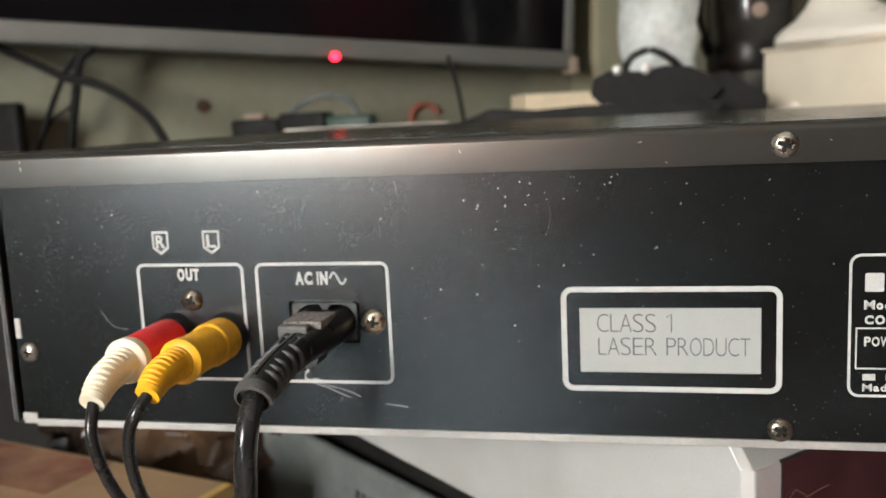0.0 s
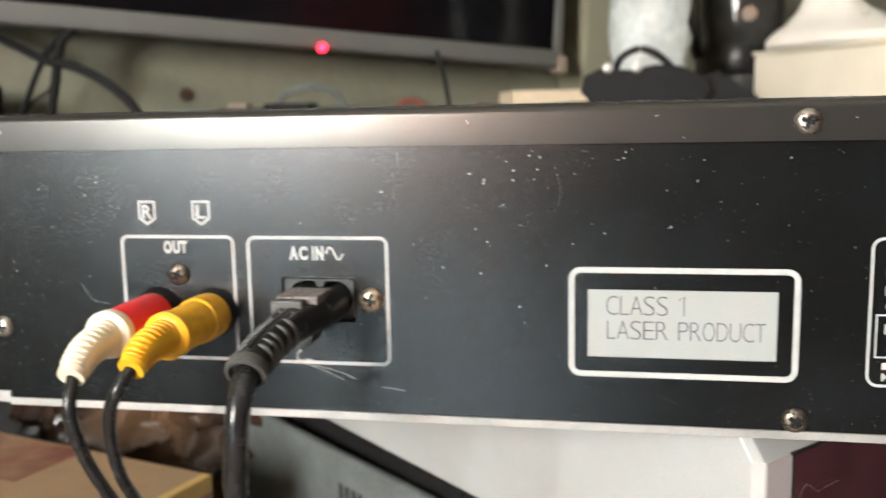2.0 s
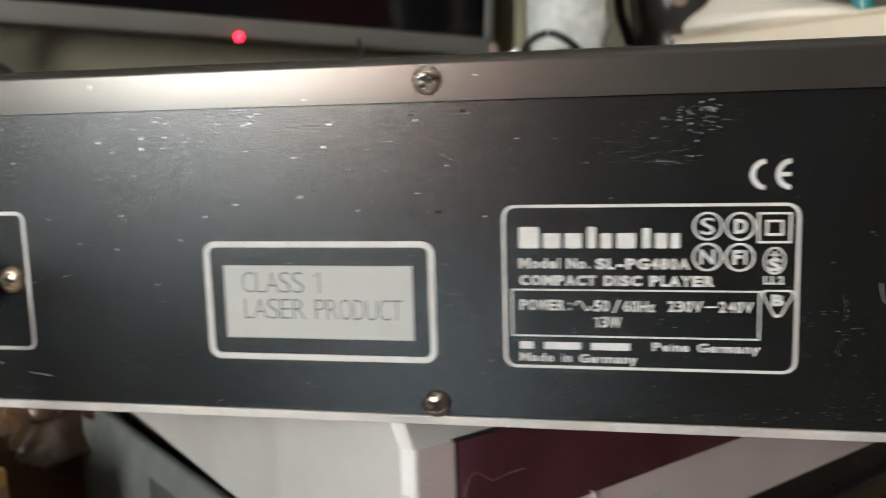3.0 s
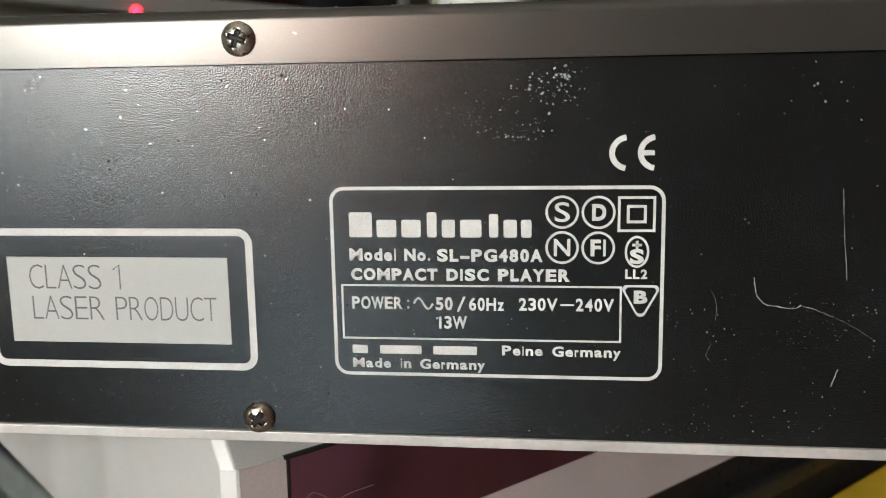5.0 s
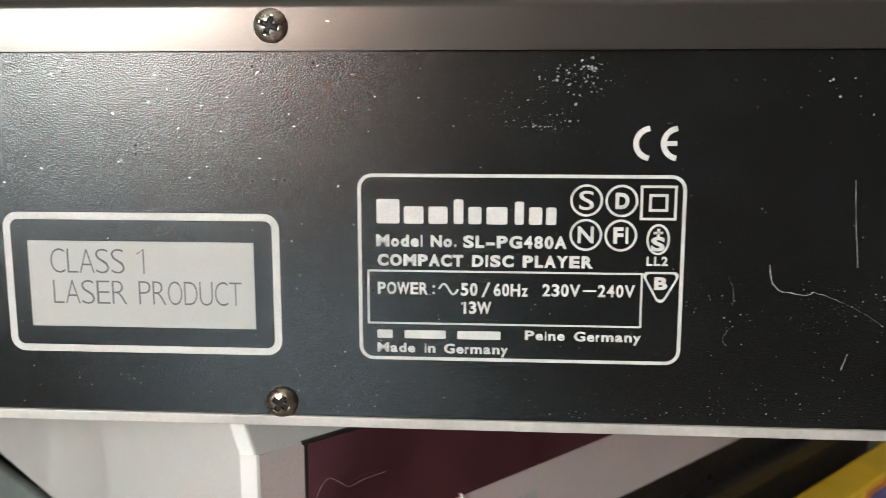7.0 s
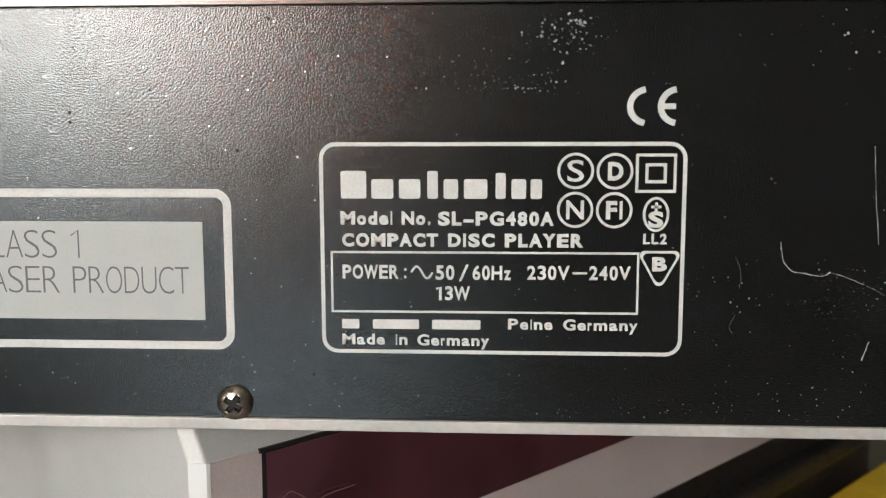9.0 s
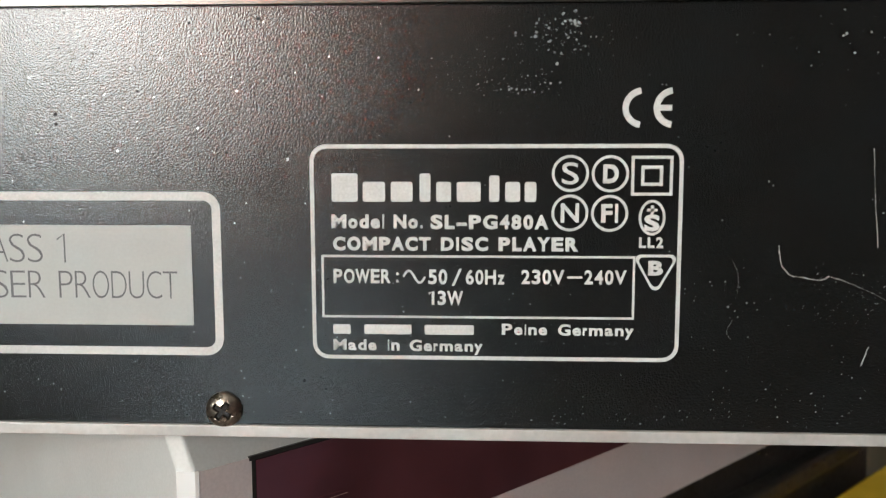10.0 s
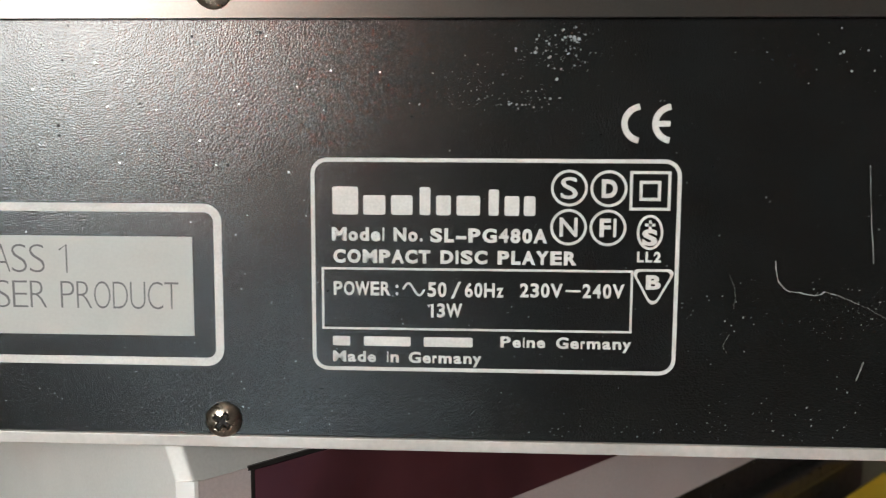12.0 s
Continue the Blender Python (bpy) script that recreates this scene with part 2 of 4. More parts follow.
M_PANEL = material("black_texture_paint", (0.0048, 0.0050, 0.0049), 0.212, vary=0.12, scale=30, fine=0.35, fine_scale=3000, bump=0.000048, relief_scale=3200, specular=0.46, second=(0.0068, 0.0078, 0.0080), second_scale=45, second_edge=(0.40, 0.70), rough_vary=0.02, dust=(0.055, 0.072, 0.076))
M_COVER = material("grey_brown_metallic_paint", (0.070, 0.066, 0.060), 0.28, 0.7, vary=0.05, scale=60, fine=0.06, fine_scale=2600, bump=0.000004, rough_vary=0.002)
M_TOP = material("dusty_dark_sheet", (0.014, 0.013, 0.012), 0.2, vary=0.3, scale=60, fine=0.5, fine_scale=700, second=(0.07, 0.066, 0.06), second_scale=420, second_edge=(0.60, 0.76), rough_vary=0.06)
M_EDGE = material("bare_sheet_steel", (0.46, 0.45, 0.43), 0.5, 0.4, vary=0.10, scale=120, fine=0.06, fine_scale=900, second=(0.36, 0.35, 0.33), second_scale=60)
M_INK = material("white_print", (0.49, 0.495, 0.48), 0.55, vary=0.07, scale=200, fine=0.1, fine_scale=2500)
M_LABEL = material("silver_white_label", (0.365, 0.385, 0.37), 0.6, 0.0, vary=0.03, scale=150, fine=0.025, fine_scale=2000, rough_vary=0.02)
M_LABEL_INK = material("grey_label_print", (0.09, 0.095, 0.10), 0.5, vary=0.1)
M_SCRATCH = material("dull_scratch", (0.30, 0.30, 0.29), 0.7, vary=0.5, scale=700)
M_DUST = material("pale_dust", (0.25, 0.27, 0.27), 0.9, vary=0.35, scale=400, specular=0.2)
M_SCREW = material("nickel_plated_steel", (0.50, 0.46, 0.40), 0.30, 1.0, vary=0.2, scale=500, fine=0.2, fine_scale=2500, rough_vary=0.1)
M_SCREW_DARK = material("tarnished_steel", (0.24, 0.21, 0.175), 0.32, 1.0, vary=0.25, scale=500, fine=0.2, fine_scale=2500, rough_vary=0.1)
M_BRASS = material("yellowed_plated_steel", (0.55, 0.47, 0.35), 0.32, 1.0, vary=0.2, scale=500, fine=0.2, fine_scale=2500)
M_PLATE = material("worn_pinkish_grey_rubber", (0.20, 0.165, 0.15), 0.55, vary=0.2, scale=400, fine=0.35, fine_scale=1600, second=(0.05, 0.042, 0.04), second_scale=900, second_edge=(0.54, 0.62))
M_MOULD = material("dusty_grey_green_plastic", (0.034, 0.042, 0.04), 0.55, vary=0.2, scale=300, fine=0.35, fine_scale=2600)
M_BLACK = material("black_plastic", (0.014, 0.0135, 0.013), 0.36, vary=0.2, scale=200, fine=0.15, fine_scale=2500, bump=0.00001)
M_RUBBER = material("black_cable_rubber", (0.018, 0.017, 0.0165), 0.24, vary=0.2, scale=150, rough_vary=0.08)
M_RUBBER_WORN = material("worn_grey_black_rubber", (0.075, 0.075, 0.071), 0.45, vary=0.3, scale=250, fine=0.2, fine_scale=2000)
M_RED = material("red_plastic", (0.94, 0.036, 0.04), 0.45, vary=0.08, scale=150, rough_vary=0.05)
M_CREAM = material("yellowed_cream_plastic", (0.92, 0.85, 0.68), 0.45, vary=0.06, scale=120, second=(0.84, 0.68, 0.42), second_scale=70, second_edge=(0.5, 0.75))
M_YELLOW = material("yellow_orange_plastic", (0.97, 0.50, 0.022), 0.42, vary=0.08, scale=120, rough_vary=0.05)
M_YELLOW_DEEP = material("dirty_yellow_plastic", (0.97, 0.49, 0.022), 0.45, vary=0.1, scale=300, second=(0.70, 0.32, 0.03), second_scale=260, second_edge=(0.58, 0.8))
M_SILVER = material("pale_grey_painted_plastic", (0.475, 0.485, 0.47), 0.42, 0.1, vary=0.06, scale=30, fine=0.04, fine_scale=1800, second=(0.43, 0.42, 0.385), second_scale=14, second_edge=(0.5, 0.75))
M_SILVER_FRONT = material("mauve_silver_paint", (0.57, 0.50, 0.49), 0.38, 0.2, vary=0.05, scale=40, fine=0.05, fine_scale=1800)
M_SILVER_EDGE = material("polished_pale_edge", (0.64, 0.63, 0.61), 0.28, 0.2, vary=0.04)
M_WINDOW = material("dark_red_display", (0.42, 0.19, 0.28), 0.10, 0.95, vary=0.25, scale=30, rough_vary=0.04)
M_HAIR = material("pale_hair", (0.36, 0.27, 0.22), 0.4)
M_GREYBOX = material("dark_green_grey_plastic", (0.125, 0.14, 0.135), 0.5, vary=0.25, scale=40, fine=0.2, fine_scale=900)
M_CARD = material("tan_card", (0.36, 0.235, 0.135), 0.55, vary=0.12, scale=30, fine=0.06, fine_scale=700)
M_CARD_EDGE = material("ochre_card_edge", (0.62, 0.40, 0.13), 0.6, vary=0.15, scale=60)
M_CARD_RED = material("faded_red_print", (0.17, 0.055, 0.04), 0.55, vary=0.3, scale=50, second=(0.30, 0.17, 0.10), second_scale=30)
M_RINGRED = material("faded_red_rubber", (0.42, 0.13, 0.09), 0.6, vary=0.2, scale=60)
M_BAG = material("brown_crumpled_film", (0.030, 0.017, 0.012), 0.2, vary=0.35, scale=30, second=(0.13, 0.075, 0.042), second_scale=16, rough_vary=0.1)
M_BEZEL = material("grey_silver_bezel", (0.19, 0.19, 0.178), 0.42, 0.2, vary=0.05, scale=20)
M_SCREEN = material("black_screen", (0.004, 0.004, 0.005), 0.10, vary=0.1, scale=5, specular=0.5)
M_WALL = material("grubby_cream_wall_paint", (0.275, 0.272, 0.20), 0.75, vary=0.08, scale=6, fine=0.05, fine_scale=90, bump=0.0004, second=(0.235, 0.232, 0.17), second_scale=3)
M_PILLAR = material("olive_drab_paint", (0.30, 0.29, 0.20), 0.7, vary=0.08, scale=10)
M_CEILING = material("white_ceiling_paint", (0.80, 0.78, 0.73), 0.8, vary=0.05, scale=5)
M_FLOOR = material("worn_grey_brown_boards", (0.34, 0.29, 0.27), 0.5, vary=0.25, scale=6, fine=0.15, fine_scale=120)
M_DESK = material("dark_stained_wood", (0.10, 0.06, 0.035), 0.45, vary=0.3, scale=12, fine=0.25, fine_scale=260, stretch=(0.15, 1, 1))
M_CREAMBOX = material("cream_enclosure_plastic", (0.86, 0.78, 0.63), 0.5, vary=0.04, scale=30, fine=0.03, fine_scale=900)
M_WHITE = material("ivory_gloss_plastic", (0.90, 0.85, 0.76), 0.35, vary=0.03, scale=30)
M_FILM = material("milky_plastic_film", (0.62, 0.66, 0.64), 0.45, vary=0.15, scale=60, bump=0.0006, fine=0.05, fine_scale=120)
M_GREYGLASS = material("smoked_jug_plastic", (0.05, 0.048, 0.045), 0.15, vary=0.4, scale=30, coat=0.5)
M_PAPER = material("off_white_paper", (0.70, 0.68, 0.62), 0.8, vary=0.05, scale=30)
M_PAPER_EDGE = material("peach_paper_block", (0.84, 0.70, 0.50), 0.8, vary=0.08, scale=80, fine=0.15, fine_scale=1500)
M_GREEN = material("dull_green_plastic", (0.03, 0.07, 0.055), 0.5, vary=0.3, scale=80)
M_PINK = material("dusty_pink_card", (0.36, 0.27, 0.21), 0.65, vary=0.1, scale=30)
M_LABEL_YELLOW = material("yellow_printed_card", (0.72, 0.47, 0.035), 0.45, vary=0.12, scale=60, fine=0.06)
M_ORANGE = material("orange_print", (0.60, 0.20, 0.04), 0.45, vary=0.2, scale=90)
M_BLUE = material("violet_blue_print", (0.12, 0.11, 0.28), 0.45, vary=0.3, scale=90)
M_TEAL = material("teal_plastic", (0.05, 0.30, 0.32), 0.35, vary=0.1)
M_DARKWALL = material("dark_unseen_wall", (0.085, 0.055, 0.038), 0.6, vary=0.3, scale=5, fine=0.2, fine_scale=60, stretch=(1, 1, 0.2))
M_CURTAIN = material("dark_red_cloth", (0.80, 0.07, 0.06), 0.85, vary=0.2, scale=40, fine=0.2, fine_scale=600)
M_SHEER = cloth("pink_sheer_cloth", (0.85, 0.46, 0.33), 0.65)
M_DRAPE = cloth("dark_brown_cloth", (0.06, 0.04, 0.03), 0.05)
M_LED = glowing("red_lit_diode", (1.0, 0.012, 0.03), 16.0)
M_OUTSIDE = glowing("pale_blue_daylight", (0.72, 0.89, 0.99), 11.0)
M_DARK = material("matt_black_plastic", (0.010, 0.010, 0.010), 0.6, vary=0.2, scale=80, specular=0.25)
M_GLASS = glass("window_glass")

# ---- the room ----
FLOOR, ROOF = -900.0, 1600.0
R4 = Matrix.Translation((-400, 660, 0)) @ Matrix.Rotation(radians(TURN), 4, "Z")
lone("wall_north", box(-1700, 2700, 0, 100, FLOOR, ROOF), M_WALL, "grubby cream painted wall behind the television", "wall", "structure", turn=R4)
# unseen walls, given a dark colour so that the rear panel reflects little
lone("wall_east", box(2600, 2700, -3600, 0, FLOOR, ROOF), M_DARKWALL, "unseen side wall, made dark to keep reflections low", "wall", "structure", turn=R4)
lone("wall_south", box(-1700, 2700, -3700, -3600, FLOOR, ROOF), M_DARKWALL, "unseen rear wall, made dark to keep reflections low", "wall", "structure", turn=R4)
WV0, WV1, WZ0, WZ1 = -2560, -1290, -850, 1000       # the opening: an added, unseen glazed door, and a window beside it
WVM, WZM = -1860, -150            # where the door ends, and the height of the window's sill
w = box(-1700, -1600, WV1, 0, FLOOR, ROOF)
box(-1700, -1600, -3600, WV0, FLOOR, ROOF, bm=w)
box(-1700, -1600, WV0, WVM, FLOOR, WZ0, bm=w)
box(-1700, -1600, WVM, WV1, FLOOR, WZM, bm=w)
box(-1700, -1600, WV0, WV1, WZ1, ROOF, bm=w)
lone("wall_west", w, M_WALL, "cream painted wall with a window opening", "wall", "structure", turn=R4)
lone("floor", box(-1700, 2700, -3700, 100, FLOOR - 60, FLOOR), M_FLOOR, "worn grey-brown boarded floor", "floor", "structure", turn=R4)
lone("ceiling", box(-1700, 2700, -3700, 100, ROOF, ROOF + 60), M_CEILING, "white painted ceiling", "ceiling", "structure", turn=R4)


def glazed(name, v0, v1, z0, z1, label, category):
    """A white frame with one pane in the west wall."""
    ob = thing(name, 0, 0, 0, label, category, kind="structure")
    ob.location = R4 @ Vector((-1650, (v0 + v1) / 2, z0)) * MM
    f = box(-1680, -1640, v0, v0 + 40, z0, z1, 3)
    box(-1680, -1640, v1 - 40, v1, z0, z1, 3, bm=f)
    box(-1680, -1640, v0 + 40, v1 - 40, z0, z0 + 40, 3, bm=f)
    box(-1680, -1640, v0 + 40, v1 - 40, z1 - 40, z1, 3, bm=f)
    part(category + "_frame", f, M_WHITE, ob, turn=R4)
    pane = part("pane", box(-1662, -1658, v0 + 40, v1 - 40, z0 + 40, z1 - 40), M_GLASS, ob, turn=R4)
    pane.visible_shadow = False
    return ob


win = glazed("window_1", WVM, WV1, WZM, WZ1, "white framed window that lets daylight in", "window")
part("window_sill", box(-1640, -1598, WVM - 10, WV1 + 20, WZM - 25, WZM - 1, 4), M_WHITE, win, turn=R4)
# added to let in low bluish light for the glow on the lower panel
glazed("low_glow_opening", WV0, WVM, WZ0, WZ1, "unseen glazed door added for a low bluish glow on the panel", "door")


def drape(name, m_, x0, x1, y0, y1, z0, z1, deep, waves, label):
    """Cloth hung in folds between two ends, seen from above as x0, y0 to x1, y1."""
    bm = bmesh.new()
    n = int(waves * 14)
    line = [(x0 + (x1 - x0) * k / n, y0 + (y1 - y0) * k / n, deep * math.sin(2 * math.pi * waves * k / n)) for k in range(n + 1)]
    along_x = abs(x1 - x0) > abs(y1 - y0)
    line = [(x, y + o) if along_x else (x + o, y) for x, y, o in line]
    lo = [bm.verts.new((x, y, z0)) for x, y in line]
    hi = [bm.verts.new((x, y, z1)) for x, y in line]
    for k in range(n):
        bm.faces.new((lo[k], lo[k + 1], hi[k + 1], hi[k]))
    bmesh.ops.solidify(bm, geom=bm.faces[:], thickness=1.5)
    return lone(name, bm, m_, label, "curtain", smooth=True, turn=R4, group="curtains")


drape("curtain", M_CURTAIN, 1080, 1650, -3560, -3560, FLOOR + 40, ROOF - 80, 22, 10, "red cloth curtain on the rear wall")
drape("curtain", M_SHEER, -1560, -1560, -2170, -1885, -420, 1060, 12, 6, "thin pinkish curtain drawn aside at the window")
# unseen cloth added to block daylight that the panel should not reflect
drape("curtain", M_DRAPE, -1555, -1555, -2620, -2172, -420, 1060, 16, 7, "unseen dark brown cloth added to mask part of the daylight")
lone("backdrop", box(-2320, -2300, -4300, -200, FLOOR - 500, ROOF + 200), M_OUTSIDE, "pale blue daylight outside the window", "backdrop", "structure", turn=R4)
lone("pillar", box(395, 470, -60, -2, 45, ROOF, 6), M_PILLAR, "olive drab painted upright beside the television", "pillar", "structure", turn=R4)
lone("desk", box(-700, 900, -30, 330, -185, -160, 3), M_DESK, "dark stained wooden desk top", "desk", "structure")
lone("rear_shelf", box(-760, 900, 331, 1040, 28, 48, 3), M_DESK, "dark stained shelf behind the player", "shelf", "structure")

# ---- the disc player ----
LEFT, RIGHT, TOP, DEEP = -176.5, 253.5, 77.2, 286.0
player = thing("cd_player", 38, 143, -2, "dusty black and grey-brown compact disc player on a silver unit", "cd player")

# sheet panel, with an opening for the mains inlet
HX0, HX1, HZ0, HZ1 = -91.0, -72.0, 24.6, 35.8
p = box(LEFT + 2.4, HX0, 0, 1, 1.6, 70)
box(HX1, RIGHT - 2.4, 0, 1, 1.6, 70, bm=p)
box(HX0, HX1, 0, 1, HZ1, 70, bm=p)
box(HX0, HX1, 0, 1, 1.6, HZ0, bm=p)
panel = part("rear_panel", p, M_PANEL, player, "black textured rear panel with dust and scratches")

# folded cover: rear lip, rounded top edge, sides
arc = [(1.0 - 2.2 * math.cos(radians(a)), TOP - 2.2 + 2.2 * math.sin(radians(a))) for a in range(0, 91, 10)]
inner = [(1.0 - 1.2 * math.cos(radians(a)), TOP - 2.2 + 1.2 * math.sin(radians(a))) for a in range(90, -1, -10)]
c = prism([(-1.2, 68.0), (-1.2, 68.4), *arc, (DEEP, TOP), (DEEP, TOP - 1), *inner, (-0.2, 68.0)], LEFT + 1.7, RIGHT - 1.7)
cover = part("top_cover", c, M_COVER, player, "grey-brown metallic cover", smooth=True)
# dusty sheet added over the cover; its dark colour holds the dark reflections
part("dark_top_sheet", box(LEFT + 0.6, RIGHT - 0.6, 3.0, DEEP - 1, TOP - 0.5, TOP + 0.25, 0.2), M_TOP, player, "dusty dark sheet added over the cover to darken its top")
for edge, d in ((LEFT, 1), (RIGHT, -1)):
    s_ = prism([(edge, -1.5), (edge + d * 0.25, -1.9), (edge + d * 1.25, -1.7), (edge + d * 1.45, -1.2), (edge + d * 1.0, -0.6), (edge + d * 1.0, DEEP), (edge, DEEP)], 1.2, 75.6, "z")
    side = part("cover_side", s_, M_COVER, player, "folded grey-brown side")
    part("worn_edge", box(*sorted((edge + d * 0.12, edge + d * 0.3)), -1.98, -1.5, 1.6, 75.2, 0.12), M_EDGE, side, "worn bright edge of the fold")
    part("fold_corner", prism([(edge, 75.4), (edge + d * 1.5, 75.0), (edge + d * 3.0, 76.6), (edge + d * 2.2, 77.2), (edge + d * 0.6, 77.0)], -1.0, 6.0, "y"), M_COVER, side)
for x0, z0, x1, z1, w_ in ((-165.9, 75.4, -165.7, 74.4, 0.22), (-165.8, 73.7, -165.5, 72.2, 0.3), (-0.6, 73.9, 0.3, 74.2, 0.28), (41.6, 73.0, 42.2, 72.8, 0.3), (-43.3, 73.8, -43.1, 72.8, 0.16), (5.6, 69.2, 6.0, 68.9, 0.2)):
    part("paint_chip", stroke([(x0, z0), ((x0 + x1) / 2 + 0.1, (z0 + z1) / 2), (x1, z1)], [w_ * 0.5, w_, w_ * 0.4], 1.24), M_EDGE, player)
chips = random.Random(9)
worn = bmesh.new()
for _ in range(70):
    x = chips.uniform(LEFT + 3, 130)
    n_ = chips.uniform(0.3, 2.4)
    tube([(x, 0.15, TOP + 0.02), (x + n_ / 2, 0.1 + chips.uniform(-0.1, 0.1), TOP + 0.05), (x + n_, 0.15, TOP + 0.02)], [0.03, chips.uniform(0.05, 0.12), 0.03], 6, bm=worn)
tagged(part("edge_wear", worn, M_EDGE, player, "chipped bright specks along the top edge"), kind="stuff")
grit = bmesh.new()
for _ in range(420):
    x, y, n_, h_ = chips.gauss(-20, 70), 3.2 + 60 * chips.random() ** 2, chips.uniform(0.15, 0.9), chips.uniform(0.05, 0.3)
    if LEFT + 4 < x < RIGHT - 4:
        foot_ = [grit.verts.new((x + dx, y + dy, TOP + 0.25)) for dx, dy in ((0, 0), (n_ * 0.6, -0.25), (n_, 0.05), (n_ * 0.4, 0.3))]
        peak = grit.verts.new((x + n_ * chips.uniform(0.3, 0.7), y, TOP + 0.25 + h_))
        for k in range(4):
            grit.faces.new((foot_[k], foot_[(k + 1) % 4], peak))
tagged(part("top_grit", grit, M_DUST, player, "pale grit on the top"), kind="stuff")
b = box(LEFT + 6.5, RIGHT - 6.5, -0.7, 0.5, -0.3, 1.6, 0.15)
box(LEFT + 2.0, LEFT + 6.8, -0.7, 0.5, 1.3, 3.4, 0.15, bm=b)
box(LEFT + 1.5, RIGHT - 1.5, 0.5, DEEP, 0.0, 1.0, bm=b)
part("bottom_chassis", b, M_EDGE, player, "bare steel bottom tray with a worn pale edge")
part("front_panel", box(LEFT, RIGHT, DEEP, DEEP + 14, 0, TOP, 1.5), M_BLACK, player)
part("edge_tab", box(LEFT + 2.6, LEFT + 4.2, -0.25, 0.1, 25.3, 31.0), M_EDGE, player)


def screw_mesh():
    """A domed cross-head screw, its head 5.8 mm across, facing -y."""
    bm = bmesh.new()
    seg, rings, R, H = 64, 16, 2.95, 1.75
    rows = []
    for k in range(rings + 1):
        r = R * k / rings
        row = []
        for i in range(seg if k else 1):
            a = 2 * math.pi * i / seg
            x, z = r * math.cos(a), r * math.sin(a)
            h = H * math.sqrt(max(0.0, 1 - (r / R) ** 2 * 0.93)) - 0.1
            slot = min(max(abs(x) - 0.36, abs(z) - 1.55), max(abs(z) - 0.36, abs(x) - 1.55))
            if slot < 0.12:
                h -= min(1.15, (0.12 - slot) * 5.0)
            row.append(bm.verts.new((x, -h, z)))
        rows.append(row)
    rows.append([bm.verts.new((v.co.x * 1.005, 0.0, v.co.z * 1.005)) for v in rows[-1]])
    for a, b_ in zip(rows, rows[1:]):
        for i in range(seg):
            j = (i + 1) % seg
            bm.faces.new((a[0], b_[i], b_[j]) if len(a) == 1 else (a[i], b_[i], b_[j], a[j]))
    bmesh.ops.recalc_face_normals(bm, faces=bm.faces[:])
    return bm


for x, y, z, spin, m_, size in ((32.0, -1.2, 72.2, 20, M_SCREW, 1.0), (31.8, 0, 4.1, 35, M_SCREW_DARK, 1.0), (-170.4, 0, 21.2, 10, M_SCREW, 0.95), (-118.6, 0, 36.2, 25, M_SCREW_DARK, 1.0), (-67.9, 0, 30.4, 12, M_BRASS, 1.05)):
    head = part("screw", screw_mesh(), m_, player, "domed cross-head screw", True, Matrix.Translation((x, y, z)) @ Matrix.Rotation(radians(spin), 4, "Y") @ Matrix.Scale(size, 4))
    # dark cross laid in the slots to stand for their shade
    arms = box(-1.35, 1.35, -1.62, -0.5, -0.34, 0.34, 0.1)
    box(-0.34, 0.34, -1.6, -0.52, -1.35, 1.35, 0.1, bm=arms)
    part("slot_shade", arms, M_DARK, head, "dark cross that paints the shade in the slots", turn=Matrix.Translation((x, y + 0.42, z)) @ Matrix.Rotation(radians(spin), 4, "Y") @ Matrix.Scale(size, 4))

# sockets
for x in (-124.7, -109.3):
    turn = Matrix.Translation((x, 0, 26.6)) @ Matrix.Rotation(radians(90), 4, "X")
    part("socket_collar", lathe([(6.3, 0), (6.2, 1.0), (5.8, 1.5), (5.6, 2.6), (5.3, 3.0), (4.2, 3.0), (4.2, 2.0), (0, 2.0)], 40, turn), M_DARK, player, "black socket collar", True)
inlet = box(HX0 + 0.05, HX1 - 0.05, 11, 12, HZ0, HZ1)
for q in ((HX0 - 0.8, HX0 + 0.5, 3.05, 12, HZ0 - 1, HZ1 + 1), (HX1 - 0.5, HX1 + 0.8, 3.05, 12, HZ0 - 1, HZ1 + 1), (HX0, HX1, 3.05, 12, HZ1 - 0.6, HZ1 + 0.6), (HX0, HX1, 3.05, 12, HZ0 - 0.6, HZ0 + 0.6)):
    box(*q, bm=inlet)
well = part("mains_inlet", inlet, M_DARK, player, "recessed black mains inlet")
# moulded face of the inlet: pale corners left round a hole of two lobes
LX0, LX1, LZ, LR = -84.4, -76.9, 30.7, 4.55
lobes = [(LX1 + LR * math.cos(radians(a)), LZ + LR * math.sin(radians(a))) for a in range(-90, 91, 10)] + [((LX0 + LX1) / 2 + 1.5, LZ + LR), ((LX0 + LX1) / 2 + 0.7, LZ + LR - 1.5), ((LX0 + LX1) / 2 - 0.7, LZ + LR - 1.5), ((LX0 + LX1) / 2 - 1.5, LZ + LR)] + [(LX0 + LR * math.cos(radians(a)), LZ + LR * math.sin(radians(a))) for a in range(90, 271, 10)]
fx0, fx1, fz0, fz1 = HX0 + 1.3, HX1 - 0.05, HZ0 + 1.1, HZ1 - 0.1
rim = []
for x, z in lobes:
    k = min(abs((fx1 if x > -80.65 else fx0) + 80.65) / max(abs(x + 80.65), 0.01), abs((fz1 if z > LZ else fz0) - LZ) / max(abs(z - LZ), 0.01))
    rim.append((-80.65 + (x + 80.65) * k, LZ + (z - LZ) * k))
face = ring_bm(rim, lobes, -1.3)
bmesh.ops.solidify(face, geom=face.faces[:], thickness=-2.5)
